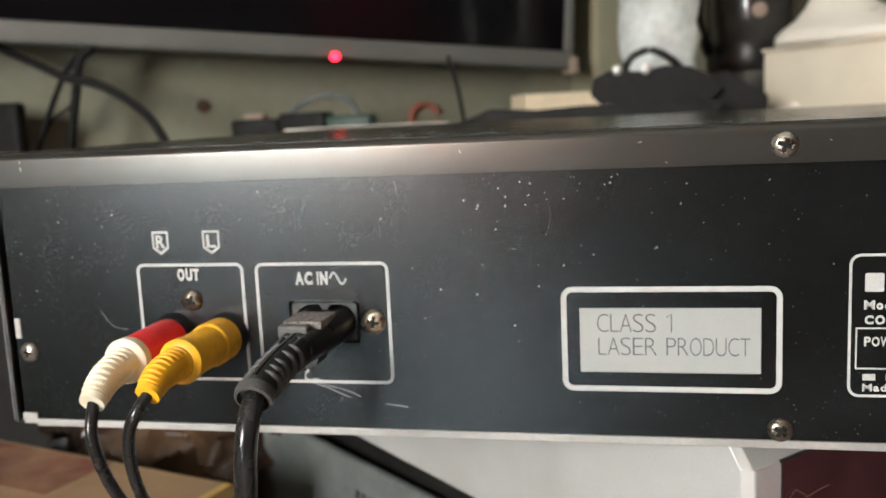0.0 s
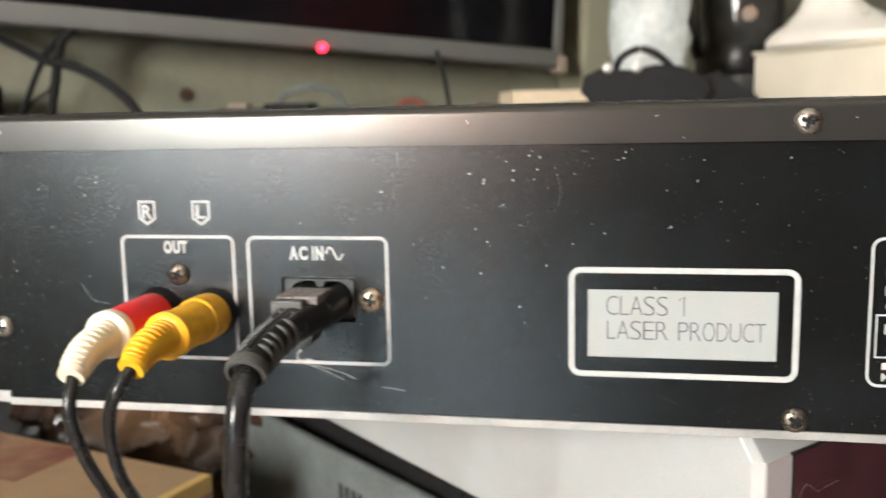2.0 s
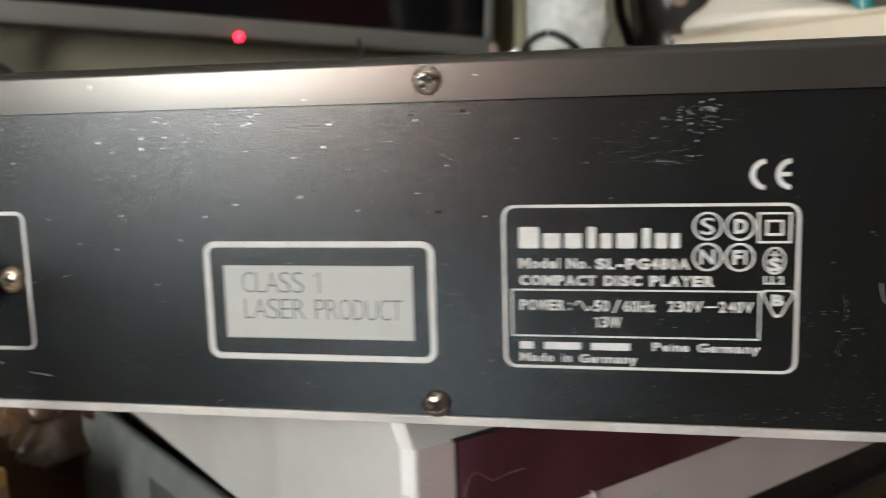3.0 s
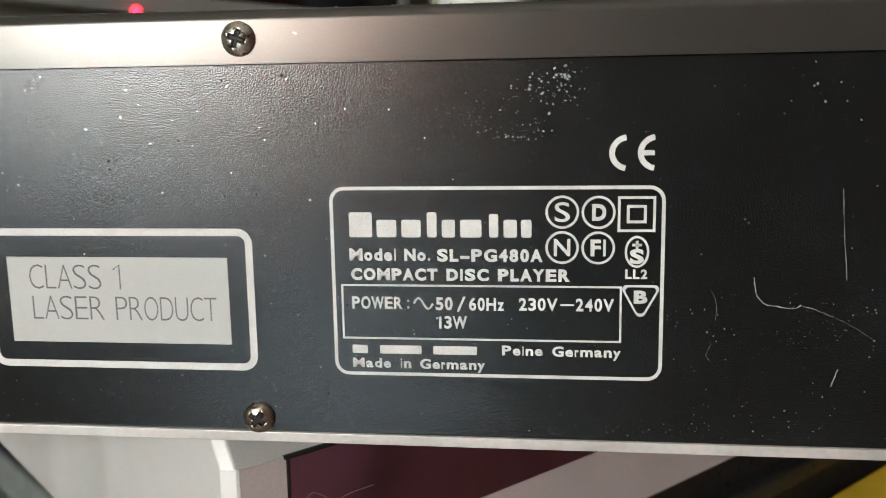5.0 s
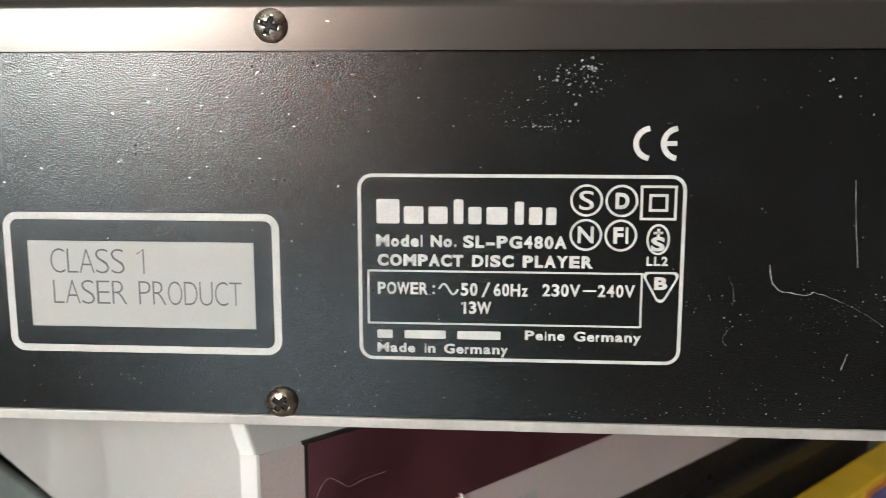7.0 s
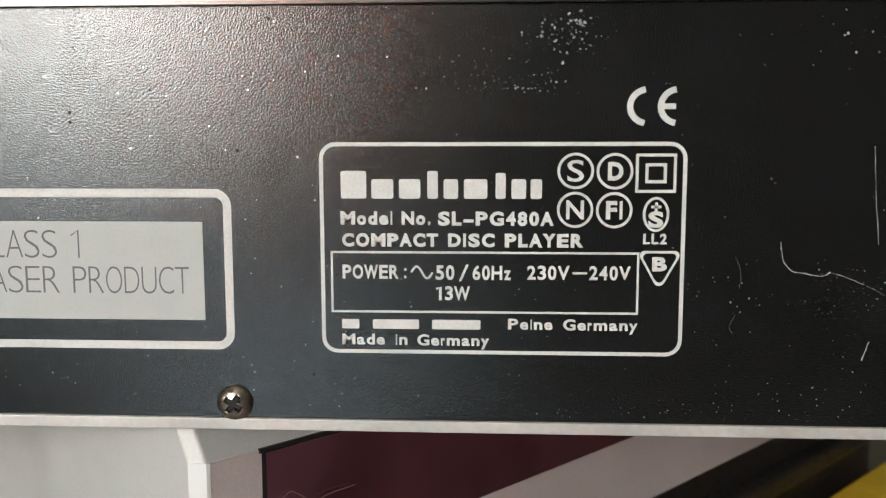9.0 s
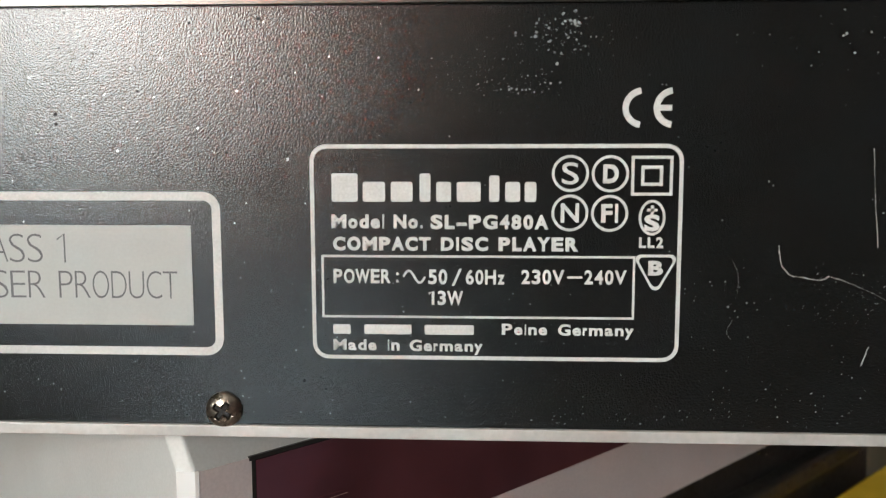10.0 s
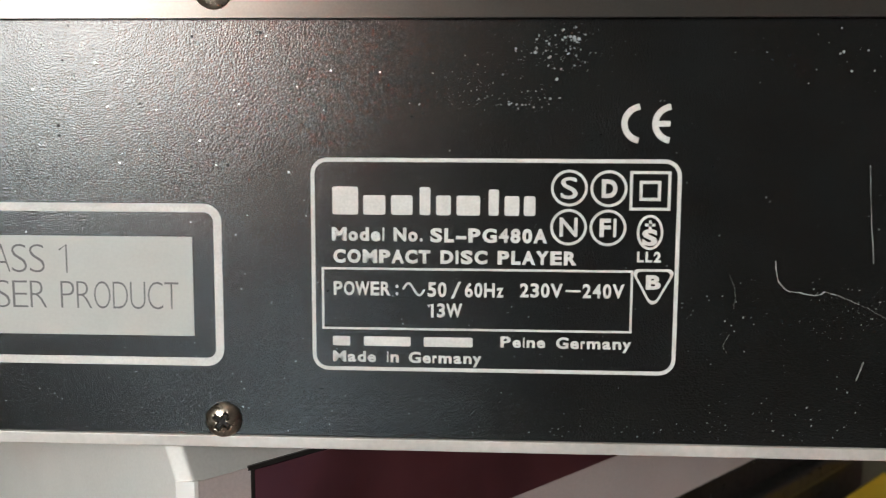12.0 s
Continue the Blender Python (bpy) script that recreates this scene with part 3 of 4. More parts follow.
bmesh.ops.recalc_face_normals(face, faces=face.faces[:])
part("inlet_face", face, M_MOULD, well, "dusty grey-green moulded face")
box_ = box(HX0 + 0.4, HX1 - 0.3, -0.1, -0.01, HZ1 + 0.02, HZ1 + 0.35)
part("inlet_edge", box_, M_MOULD, well, "dusty rim over the opening")

# print: frames
LINE = 0.84
part("printed_frame", frame_bm(-134.3, -103.1, 13.9, 46.3, LINE, 2.2), M_INK, player)
part("printed_frame", frame_bm(-99.9, -63.3, 13.7, 46.2, LINE, 2.2), M_INK, player)
part("printed_frame", frame_bm(-19.7, 32.1, 13.0, 39.3, 1.35, 2.8), M_INK, player)
part("printed_frame", frame_bm(46.5, 104.2, 12.7, 46.7, 0.62, 2.6), M_INK, player)
part("printed_frame", frame_bm(48.1, 97.2, 19.4, 29.4, 0.36, 0.12), M_INK, player)
# channel shields
for ch, x0, x1 in (("R", -128.8, -124.0), ("L", -114.1, -109.2)):
    outer = [(x0, 55.1), (x0, 50.4), ((x0 + x1) / 2, 48.7), (x1, 50.4), (x1, 55.1)]
    cx = (x0 + x1) / 2
    hole = [(cx + (x - cx) * 0.76, 52.2 + (z - 52.2) * 0.78) for x, z in outer]
    sh = ring_bm(outer, hole)
    words(ch, cx - 1.35, cx + 1.35, 50.5, 54.0, 0.25, bm=sh)
    part("printed_mark", sh, M_INK, player)


def sine(x0, x1, z, h, w, bm=None):
    return stroke([(x0 + (x1 - x0) * k / 24, z + h * math.sin(2 * math.pi * k / 24)) for k in range(25)], w, bm=bm)


def printed(rows):
    for text, *place, bold in rows:
        part("printed_text", words(text, *place, bold * 1.3), M_INK, player)


# sockets and model
printed([("OUT", -122.3, -115.9, 41.5, 44.9, 0.42), ("AC", -88.7, -83.9, 40.2, 43.7, 0.42), ("IN", -82.7, -79.8, 40.2, 43.7, 0.42),
         ("Model", 49.8, 58.1, 33.6, 35.8, 0.35), ("No.", 59.6, 64.2, 33.6, 35.8, 0.35), ("SL-PG480A", 65.4, 83.7, 33.5, 35.8, 0.35),
         ("COMPACT", 50.0, 65.4, 30.1, 32.3, 0.38), ("DISC", 67.0, 74.4, 30.1, 32.3, 0.38), ("PLAYER", 76.0, 88.4, 30.1, 32.3, 0.38)])
# rating
printed([("POWER", 50.0, 59.1, 24.9, 27.2, 0.22), (":", 59.9, 60.35, 25.0, 26.7, 0.1), ("50", 65.0, 68.0, 24.8, 27.2, 0.22),
         ("/", 68.7, 70.3, 24.6, 27.3, 0.0), ("60Hz", 70.9, 77.0, 24.8, 27.2, 0.22), ("230V", 79.6, 86.3, 24.9, 27.2, 0.22),
         ("240V", 89.4, 95.9, 24.9, 27.2, 0.22), ("3W", 66.5, 70.5, 21.5, 23.8, 0.22)])
# origin and approvals
printed([("Peine", 76.6, 83.7, 16.8, 18.6, 0.25), ("Germany", 85.4, 97.2, 16.2, 18.6, 0.25), ("Made", 49.8, 56.7, 14.1, 15.9, 0.25),
         ("in", 58.5, 60.4, 14.1, 15.9, 0.25), ("Germany", 62.0, 73.6, 13.5, 15.9, 0.25), ("S", 85.7, 88.3, 40.5, 43.9, 0.05),
         ("D", 92.0, 94.4, 40.7, 43.6, 0.35), ("N", 85.6, 88.4, 34.6, 37.6, 0.15), ("FI", 91.8, 94.4, 34.6, 37.5, 0.3),
         ("S", 98.4, 100.8, 33.3, 35.9, 0.35), ("LL2", 97.7, 101.4, 30.7, 32.4, 0.3), ("B", 99.2, 101.5, 26.4, 28.7, 0.4)])
part("printed_mark", sine(-79.2, -74.8, 41.9, 1.5, 0.5), M_INK, player)
part("printed_mark", stroke([(65.1, 23.3), (65.75, 23.65), (65.75, 21.5)], 0.42), M_INK, player)
part("printed_mark", sine(61.1, 64.5, 26.0, 0.95, 0.34), M_INK, player)
part("printed_mark", bars([(86.7, 89.1, 25.85, 26.2)]), M_INK, player)
for cx, cz in ((87.0, 42.2), (93.1, 42.15), (87.0, 36.1), (93.1, 36.05)):
    part("printed_mark", disc_ring(cx, cz, 2.85, 2.85, 0.42), M_INK, player)
part("printed_mark", frame_bm(96.3, 102.6, 38.8, 44.9, 0.45, 0.06, bm=frame_bm(97.8, 101.1, 40.3, 43.4, 0.48, 0.06)), M_INK, player)
m = disc_ring(99.6, 35.4, 2.05, 2.75, 0.4)
bars([(98.8, 100.4, 36.35, 36.8), (99.38, 99.85, 35.85, 37.3)], r=0.1, bm=m)
part("printed_mark", m, M_INK, player)


def soft_triangle(cx, cz, s):
    out = []
    for a0, px, pz, r in ((-30, 2.35, 1.9, 0.75), (90, -2.35, 1.9, 0.75), (210, 0.0, -1.95, 0.95)):
        out += [(cx + s * (px + r * math.cos(radians(a0 + 120 * k / 8))), cz + s * (pz + r * math.sin(radians(a0 + 120 * k / 8)))) for k in range(9)]
    return out


part("printed_mark", ring_bm(soft_triangle(100.35, 27.0, 1.0), soft_triangle(100.35, 27.05, 0.83)), M_INK, player)
# conformity mark: two open rounds, one with a bar
for cx, barred in ((97.9, False), (102.6, True)):
    m = stroke([(cx + 2.7 * math.cos(radians(a)), 52.15 + 2.6 * math.sin(radians(a))) for a in range(98, 263, 6)], 0.95)
    if barred:
        stroke([(cx - 2.25, 52.15), (cx - 0.4, 52.15)], 0.85, bm=m)
    part("printed_mark", m, M_INK, player)
# a row of plain blocks
for span in ((49.9, 54.0, 37.8, 42.2), (54.8, 58.3, 37.8, 40.9), (59.2, 62.6, 37.8, 40.9), (63.7, 65.4, 37.8, 42.2), (66.3, 68.6, 37.8, 40.9), (69.5, 73.2, 37.8, 40.9), (74.5, 76.1, 37.8, 41.9), (77.0, 79.3, 37.8, 40.9), (80.0, 81.8, 37.8, 40.9)):
    part("printed_mark", bars([span], r=0.35), M_INK, player)
for x0, x1 in ((49.8, 52.6), (54.8, 62.3), (64.4, 72.2)):
    part("printed_mark", bars([(x0, x1, 16.75, 18.3)], r=0.2), M_INK, player)
# laser label
lab = part("laser_label", box(-15.2, 27.3, -0.12, -0.02, 17.9, 34.0), M_LABEL, player, "silver-white label with thin grey capitals")
part("label_text", stroke([(5.5, 31.7), (6.7, 32.6), (6.7, 28.0)], 0.26, 0.16, bm=words("CLASS", -11.0, 3.1, 28.0, 32.6, -0.2, 0.16)), M_LABEL_INK, lab)
part("label_text", words("LASER", -10.8, 3.2, 22.2, 26.7, -0.2, 0.16), M_LABEL_INK, lab)
part("label_text", words("PRODUCT", 5.5, 24.9, 22.2, 26.7, -0.2, 0.16), M_LABEL_INK, lab)

# scratches and dust
rnd = random.Random(4)


def scratch(points, w):
    ps = spline([(x, 0, z) for x, z in points], 5)
    line = [(q.x + rnd.uniform(-0.06, 0.06), q.z + rnd.uniform(-0.06, 0.06)) for q in ps]
    return part("scratch", stroke(line, [w * rnd.uniform(0.35, 1.2) for _ in line], 0.03), M_SCRATCH, player)


scratch([(119.0, 31.2), (119.4, 28.4), (120.8, 26.6), (122.4, 26.3), (125.2, 25.8), (126.8, 26.4)], 0.18)
scratch([(127.0, 26.3), (129.6, 25.5), (132.0, 24.5)], 0.12)
scratch([(132.4, 24.3), (134.5, 23.3), (139.0, 20.5)], 0.035)
scratch([(132.5, 46.0), (132.9, 40.0), (133.8, 30.9)], 0.10)
scratch([(112.1, 28.8), (113.0, 26.4), (112.9, 23.6)], 0.045)
scratch([(112.4, 19.6), (111.5, 17.6), (112.2, 16.4)], 0.045)
scratch([(133.2, 15.4), (132.2, 12.4)], 0.18)
scratch([(-86.6, 17.2), (-87.5, 16.4), (-87.7, 15.2), (-87.0, 14.5), (-84.5, 14.6), (-82.0, 14.2)], 0.75)
scratch([(-87.5, 14.4), (-81.0, 12.2), (-75.5, 9.9)], 0.2)
scratch([(-83.6, 13.6), (-76.8, 11.9), (-72.6, 10.2)], 0.2)
scratch([(-66.0, 8.4), (-60.0, 7.6)], 0.2)
scratch([(-146.5, 33.5), (-143.4, 29.2), (-138.5, 28.0)], 0.11)
scratch([(-23.0, 52.0), (-21.6, 56.5), (-22.0, 60.0)], 0.025)
scratch([(-60.5, 66.5), (-60.2, 63.0)], 0.05)
dust = bmesh.new()


def fleck(x, z, r, d=0.028):
    n = rnd.choice((4, 5, 6))
    a0, st, tilt = rnd.uniform(0, 6), rnd.uniform(0.5, 1.0), rnd.uniform(0, 3)
    pts = []
    for k in range(n):
        a = a0 + 2 * math.pi * k / n
        u, v = r * rnd.uniform(0.6, 1.1) * math.cos(a), r * st * rnd.uniform(0.6, 1.1) * math.sin(a)
        pts.append((x + u * math.cos(tilt) - v * math.sin(tilt), z + u * math.sin(tilt) + v * math.cos(tilt)))
    f_ = dust.faces.new([dust.verts.new((a, -d, b_)) for a, b_ in pts])
    f_.normal_update()
    if f_.normal.y > 0:
        f_.normal_flip()


for _ in range(1700):
    fleck(LEFT + 4 + 340 * rnd.random() ** 1.7, rnd.uniform(2.5, 67.5), 0.03 + 0.15 * rnd.random() ** 5)
def drift(cx, cz, sx, sz, count, big):
    """A cloud of flecks round a place."""
    for _ in range(count):
        x, z = rnd.gauss(cx, sx), rnd.gauss(cz, sz)
        if LEFT + 4 < x < RIGHT - 4 and 2.2 < z < 67.6:
            fleck(x, z, 0.04 + big * rnd.random() ** 4)


drift(84.5, 63.4, 3.4, 2.2, 130, 0.3)
drift(87.5, 65, 1.0, 0.9, 40, 0.34)
drift(81, 55.2, 2.2, 1.1, 60, 0.28)
drift(72, 58, 6, 3.5, 40, 0.2)
drift(18, 58, 15, 6, 45, 0.42)
drift(-12, 63, 14, 3.0, 50, 0.42)
drift(-20, 45, 30, 16, 60, 0.42)
drift(-150, 60, 12, 5, 20, 0.4)
drift(126, 6, 12, 3, 50, 0.22)
drift(100, 3.5, 16, 1.0, 60, 0.2)
drift(-150, 55, 16, 9, 120, 0.22)
drift(-160, 25, 8, 14, 80, 0.22)
drift(-90, 55, 25, 8, 90, 0.2)
drift(130, 62, 5, 4, 26, 0.3)
drift(112, 22, 3, 4, 40, 0.2)
drift(134, 24, 4, 3, 40, 0.26)
drift(-165, 40, 3, 8, 24, 0.25)
drift(-40, 45, 25, 12, 60, 0.3)
for cx, cz, sx, sz in ((84, 62, 7, 2.5), (74, 57, 5, 2.0), (128, 22, 4, 3), (-20, 40, 14, 8), (-100, 8, 20, 3), (20, 8, 20, 3)):
    for _ in range(70):
        x, z = rnd.gauss(cx, sx), rnd.gauss(cz, sz)
        if 2.2 < z < 67.6:
            fleck(x, z, rnd.uniform(0.03, 0.09))
for _ in range(420):
    fleck(rnd.uniform(-20, 145), 2.4 + 26 * rnd.random() ** 1.6, 0.04 + 0.12 * rnd.random() ** 3)
# specks coloured dark the way dust shows within the glare
specks = bmesh.new()
for _ in range(34):
    x, z, r = rnd.uniform(-20, 50), 67 - 22 * rnd.random() ** 1.7, 0.08 + 0.24 * rnd.random() ** 2
    bars([(x - r, x + r, z - r * 0.8, z + r)], 0.026, r * 0.7, specks)
tagged(part("speckle", specks, M_DARK, player, "specks painted dark, as dust looks against the glare"), kind="stuff")
tagged(part("dust", dust, M_DUST, player, "pale dust flecks on the panel"), kind="stuff")

# ---- cables in the player's sockets ----
def half_ribs(line, steps, radius, thick, reach, mat, parent, turned=0):
    """Ribs over each half of a strain relief, tapering towards the seams above and below."""
    for t in steps:
        i = min(int(t * (len(line) - 1)), len(line) - 2)
        q, way_ = line[i], (line[i + 1] - line[i]).normalized()
        u = (Vector((1, 0, 0)) - way_ * way_.x).normalized()
        v = u.cross(way_)
        if v.z < 0:
            v = -v
        for c0 in (turned, turned + 180):
            arc_, th = [], []
            for k in range(13):
                a_ = radians(c0 - reach + 2 * reach * k / 12)
                arc_.append(q + radius(t) * (math.cos(a_) * u + math.sin(a_) * v) - way_ * 0.0)
                th.append(thick * (0.25 + 0.75 * math.sin(math.pi * k / 12) ** 0.6))
            part("rib", tube(arc_, th, 10, 1.0, way_), mat, parent, "", True)


def audio_cable(x, label, body_m, tail_m, tip, path):
    """A moulded plug on a thin black cable; tip: where the strain relief ends."""
    ob = thing("audio_cable", x, -20, 20, label, "audio cable", "cables in the output sockets")
    z = 26.6
    a, b_ = Vector((x, -2.6, z - 0.2)), Vector((x + (tip[0] - x) * 0.3, -25.4, z - 0.2 + (tip[2] - z) * 0.05))
    way = (b_ - a).normalized()
    turn = Matrix.Translation(a) @ way.to_track_quat("Z", "Y").to_matrix().to_4x4()
    far = (b_ - a).length
    part("plug_body", lathe([(4.9, 0), (5.3, 0.4), (5.45, 2), (5.45, far * 0.5), (5.35, far - 5), (5.0, far - 4.0)] if body_m is M_RED else [(5.2, 0), (5.7, 0.5), (5.85, 6.0), (5.8, 7.6), (5.3, 8.0), (5.2, far - 5), (5.0, far - 4.0)], 40, turn), body_m, ob, "", True)
    part("plug_collar", lathe([(5.2, far - 3.6), (5.6, far - 3.2), (5.65, far - 2.2), (5.7, far - 0.6), (5.0, far), (3.6, far + 0.4)], 40, turn), tail_m, ob, "", True)
    mid = b_.lerp(Vector(tip), 0.55) + Vector((0, -0.6, 1.4))
    line = spline([b_ - way * 0.5, mid, Vector(tip)], 16)
    relief = part("strain_relief", tube(line, [4.15 - 1.15 * (i / (len(line) - 1)) - (0.35 if 2 < i < len(line) - 5 else 0) for i in range(len(line))], 28), tail_m, ob, "ringed strain relief", True)
    half_ribs(line, [0.08 + 0.094 * k for k in range(9)], lambda t: 4.0 - 1.15 * t, 0.5, 66, tail_m, relief, 105)
    ps = spline([Vector(tip) + (mid - Vector(tip)) * 0.2, *path], 12)
    part("cable", tube(ps, 1.45, 16), M_RUBBER, ob, "thin black cable", True)


audio_cable(-124.7, "red and cream moulded plug on a thin black cable", M_RED, M_CREAM, (-124.3, -40.5, 20.6), [(-123.8, -42.5, 15.0), (-123.4, -42.0, 9.0), (-122.6, -40.0, 2.0), (-120.6, -36.0, -7.5), (-116.0, -30.0, -22.0), (-102.0, -15.0, -62.0), (-88.0, 20.0, -120.0), (-90.0, 120.0, -157.5), (-95.0, 300.0, -157.5)])
audio_cable(-109.3, "yellow moulded plug on a thin black cable", M_YELLOW_DEEP, M_YELLOW, (-111.2, -38.5, 22.2), [(-113.0, -40.8, 18.6), (-115.6, -40.5, 13.6), (-117.2, -38.5, 6.0), (-117.8, -35.0, -3.0), (-116.8, -31.0, -11.0), (-112.0, -24.0, -28.0), (-94.0, -8.0, -70.0), (-80.0, 25.0, -125.0), (-84.0, 120.0, -157.5), (-88.0, 300.0, -157.5)])

mains = thing("power_cable", -82, -25, 20, "black mains plug with a ribbed strain relief in the inlet", "power cable")
base, tip = Vector((-80.6, 8.0, 30.7)), Vector((-80.9, -27.0, 28.6))
way = (tip - base).normalized()
# body: two lobes in the inlet, narrowing to the strain relief
cut = [(7.9 * math.copysign(abs(math.cos(a)) ** 0.55, math.cos(a)), 4.35 * math.copysign(abs(math.sin(a)) ** 0.8, math.sin(a)) - 1.3 * math.exp(-((a - math.pi / 2) / 0.2) ** 2)) for a in (2 * math.pi * k / 48 for k in range(48))]
bm_ = bmesh.new()
rows = []
for h, sx, sy in ((0, 0.97, 0.97), (6, 1.0, 1.0), (13, 0.98, 1.0), (20, 0.86, 0.94), (26, 0.68, 0.90), (33, 0.52, 0.88), (37, 0.48, 0.84)):
    rows.append([bm_.verts.new((base + way * h) + Vector((u * sx, 0, v * sy))) for u, v in cut])
for a, b_ in zip(rows, rows[1:]):
    for k in range(48):
        bm_.faces.new((a[k], b_[k], b_[(k + 1) % 48], a[(k + 1) % 48]))
bm_.faces.new(rows[0])
bm_.faces.new(rows[-1][::-1])
bmesh.ops.recalc_face_normals(bm_, faces=bm_.faces[:])
part("plug_body", bm_, M_BLACK, mains, "", True)
part("rating_plate", box(-85.8, -75.8, -17.4, -6.6, 32.6, 34.6, 0.3), M_PLATE, mains, "raised flat plate, worn pinkish grey")
part("grip_step", box(-86.0, -78.5, -20.6, -17.5, 31.0, 34.1, 0.45), M_RUBBER_WORN, mains, "worn raised step")
part("lower_grip", prism([(-83.6, 27.0), (-78.0, 27.0), (-79.6, 22.2), (-82.4, 21.2)], -13.0, -5.0, "y"), M_BLACK, mains)
relief = [tip + way * -7, (-81.1, -36.0, 27.5), (-80.8, -47.0, 25.6)]
ps = spline(relief, 20)
core = part("strain_relief", tube(ps, [3.7 - 0.25 * i / (len(ps) - 1) for i in range(len(ps))], 28), M_BLACK, mains, "", True)
half_ribs(ps, [0.12 + 0.135 * k for k in range(6)], lambda t: 3.85 - 0.2 * t, 0.8, 72, M_RUBBER_WORN, core)
part("seam_ridge", tube([q + Vector((-0.3, 0, 3.6)) for q in ps[2:-3]], 0.34, 10), M_BLACK, core, "dark moulding seam", True)
t_ = Matrix.Translation(ps[-1]) @ ((ps[-1] - ps[-2]).normalized() + Vector((0, 0, -0.45))).normalized().to_track_quat("Z", "X").to_matrix().to_4x4()
part("relief_collar", lathe([(3.3, -1.6), (4.15, -1.3), (4.35, 0.2), (4.15, 1.3), (3.5, 1.5), (3.2, 0.2), (2.2, 0.2)], 32, t_), M_RUBBER_WORN, core, "grey worn collar", True)
ps = spline([ps[-3], (-80.6, -50.6, 22.6), (-80.7, -53.3, 17.0), (-81.6, -53.0, 9.0), (-82.6, -51.0, 0.0), (-82.0, -46.0, -22.0), (-78.0, -36.0, -55.0), (-70.0, -30.0, -90.0), (-60.0, 30.0, -140.0), (-62.0, 120.0, -156.5), (-65.0, 300.0, -156.5)], 12)
part("cable", tube(ps, 2.45, 20, 1.0), M_RUBBER, mains, "black round mains cable", True)

# ---- the silver unit under the player: a corner towards the lens ----
ANG = 43.0
U4 = Matrix.Translation((26.9, 2.4, 0)) @ Matrix.Rotation(radians(90 - ANG), 4, "Z")   # local x runs along the front, local y to the left rear
unit = thing("stereo_unit", 30, 150, -158, "silver stereo unit with dark red display window, under the player", "stereo unit")
top_z, CH = -0.6, 6.6
body = bmesh.new()
outline = lambda i: [(-3.4, 2.2 + i), (-1.3, i), (330, i), (330, 300), (-3.4, 300)]
loops = [[body.verts.new((x, y, z)) for x, y in outline(i)] for i, z in ((0.0, -52.0), (0.0, top_z - CH), (4.6, top_z))]
for a, b_ in zip(loops, loops[1:]):
    for k in range(5):
        body.faces.new((a[k], a[(k + 1) % 5], b_[(k + 1) % 5], b_[k]))
body.faces.new(loops[-1])
body.faces.new(loops[0][::-1])
bmesh.ops.recalc_face_normals(body, faces=body.faces[:])
bmesh.ops.bevel(body, geom=body.edges[:], offset=0.35, segments=2, profile=0.5, affect="EDGES")
part("side_panel", body, M_SILVER, unit, "pale grey side with bevelled top edge", turn=U4)
part("corner_trim", prism([(-3.5, 2.2), (-1.35, -0.12), (-0.7, -0.3), (-0.7, 0.3), (-3.2, 2.6)], -52, top_z - CH + 0.1, "z"), M_SILVER_EDGE, unit, "bright bevelled corner", turn=U4)
fb = box(-0.6, 9.4, -0.25, 0.5, -52, -7.3)
box(9.4, 330, -0.25, 0.5, -52.0, -32.2, bm=fb)
front = part("front_band", fb, M_SILVER_FRONT, unit, "mauve silver front", turn=U4)
part("display_window", box(10.2, 300, -0.3, 0.4, -32.1, -7.9, 0.15), M_WINDOW, unit, "dark red glossy display window", turn=U4)
part("window_gasket", box(8.9, 300, -0.42, 0.4, -7.8, -7.0, bm=box(9.4, 10.1, -0.4, 0.4, -32.15, -7.85)), M_BLACK, unit, turn=U4)
part("window_catch", tube(spline([U4 @ Vector(q) for q in ((52.4, -0.7, -31.4), (53.6, -0.7, -34.0), (53.9, -0.7, -42.0))], 6), 0.35, 8), M_SILVER_EDGE, unit, "bright small catch", True)
for x0, x1 in ((64.0, 68.5), (69.5, 74.0), (75.0, 80.0)):
    part("print_bar", box(x0, x1, -0.3, -0.1, -44.0, -38.5), M_SILVER, unit, turn=U4)
part("lower_body", box(14, 320, 10, 290, -158, -52.2, 2), M_BLACK, unit, "black lower case", turn=U4)
part("lower_ledge", box(10, 322, 4, 12, -78, -70, 1.5), M_BLACK, unit, turn=U4)
part("side_knob", lathe([(3.6, 0), (3.6, 3.0), (2.8, 3.8), (0, 4.0)], 24, Matrix.Translation((-3.4, 58, -42)) @ Matrix.Rotation(radians(-90), 4, "Y")), M_GREYBOX, unit, "small dark button", True, U4)
hair = tube(spline([U4 @ Vector(q) for q in ((9.9, -1.2, -28.0), (11.1, -1.0, -21.7), (12.3, -0.9, -18.2), (14.6, -0.9, -16.3), (17.0, -1.1, -17.5), (19.8, -0.9, -19.5), (23.8, -1.2, -18.9), (29.6, -1.0, -19.0))], 8), 0.045, 6)
lone("hair", hair, M_HAIR, "loose pale hair on the display window", "hair")

# grey box beside the unit, below the player
K4 = Matrix.Translation((-97, 125.5, 0)) @ Matrix.Rotation(radians(-40.2), 4, "Z")
gbox = thing("grey_case", -110, 150, -160, "dark green-grey plastic case with vent slots beside the unit", "case")
gb = box(-150, 140, 0, 4, -160, -70, 1.2)
part("case_front", gb, M_GREYBOX, gbox, turn=K4)
for k in range(12):
    part("vent_slot", box(-40 + 5.2 * k, -37.5 + 5.2 * k, -0.25, 0.3, -120, -84), M_BLACK, gbox, turn=K4)
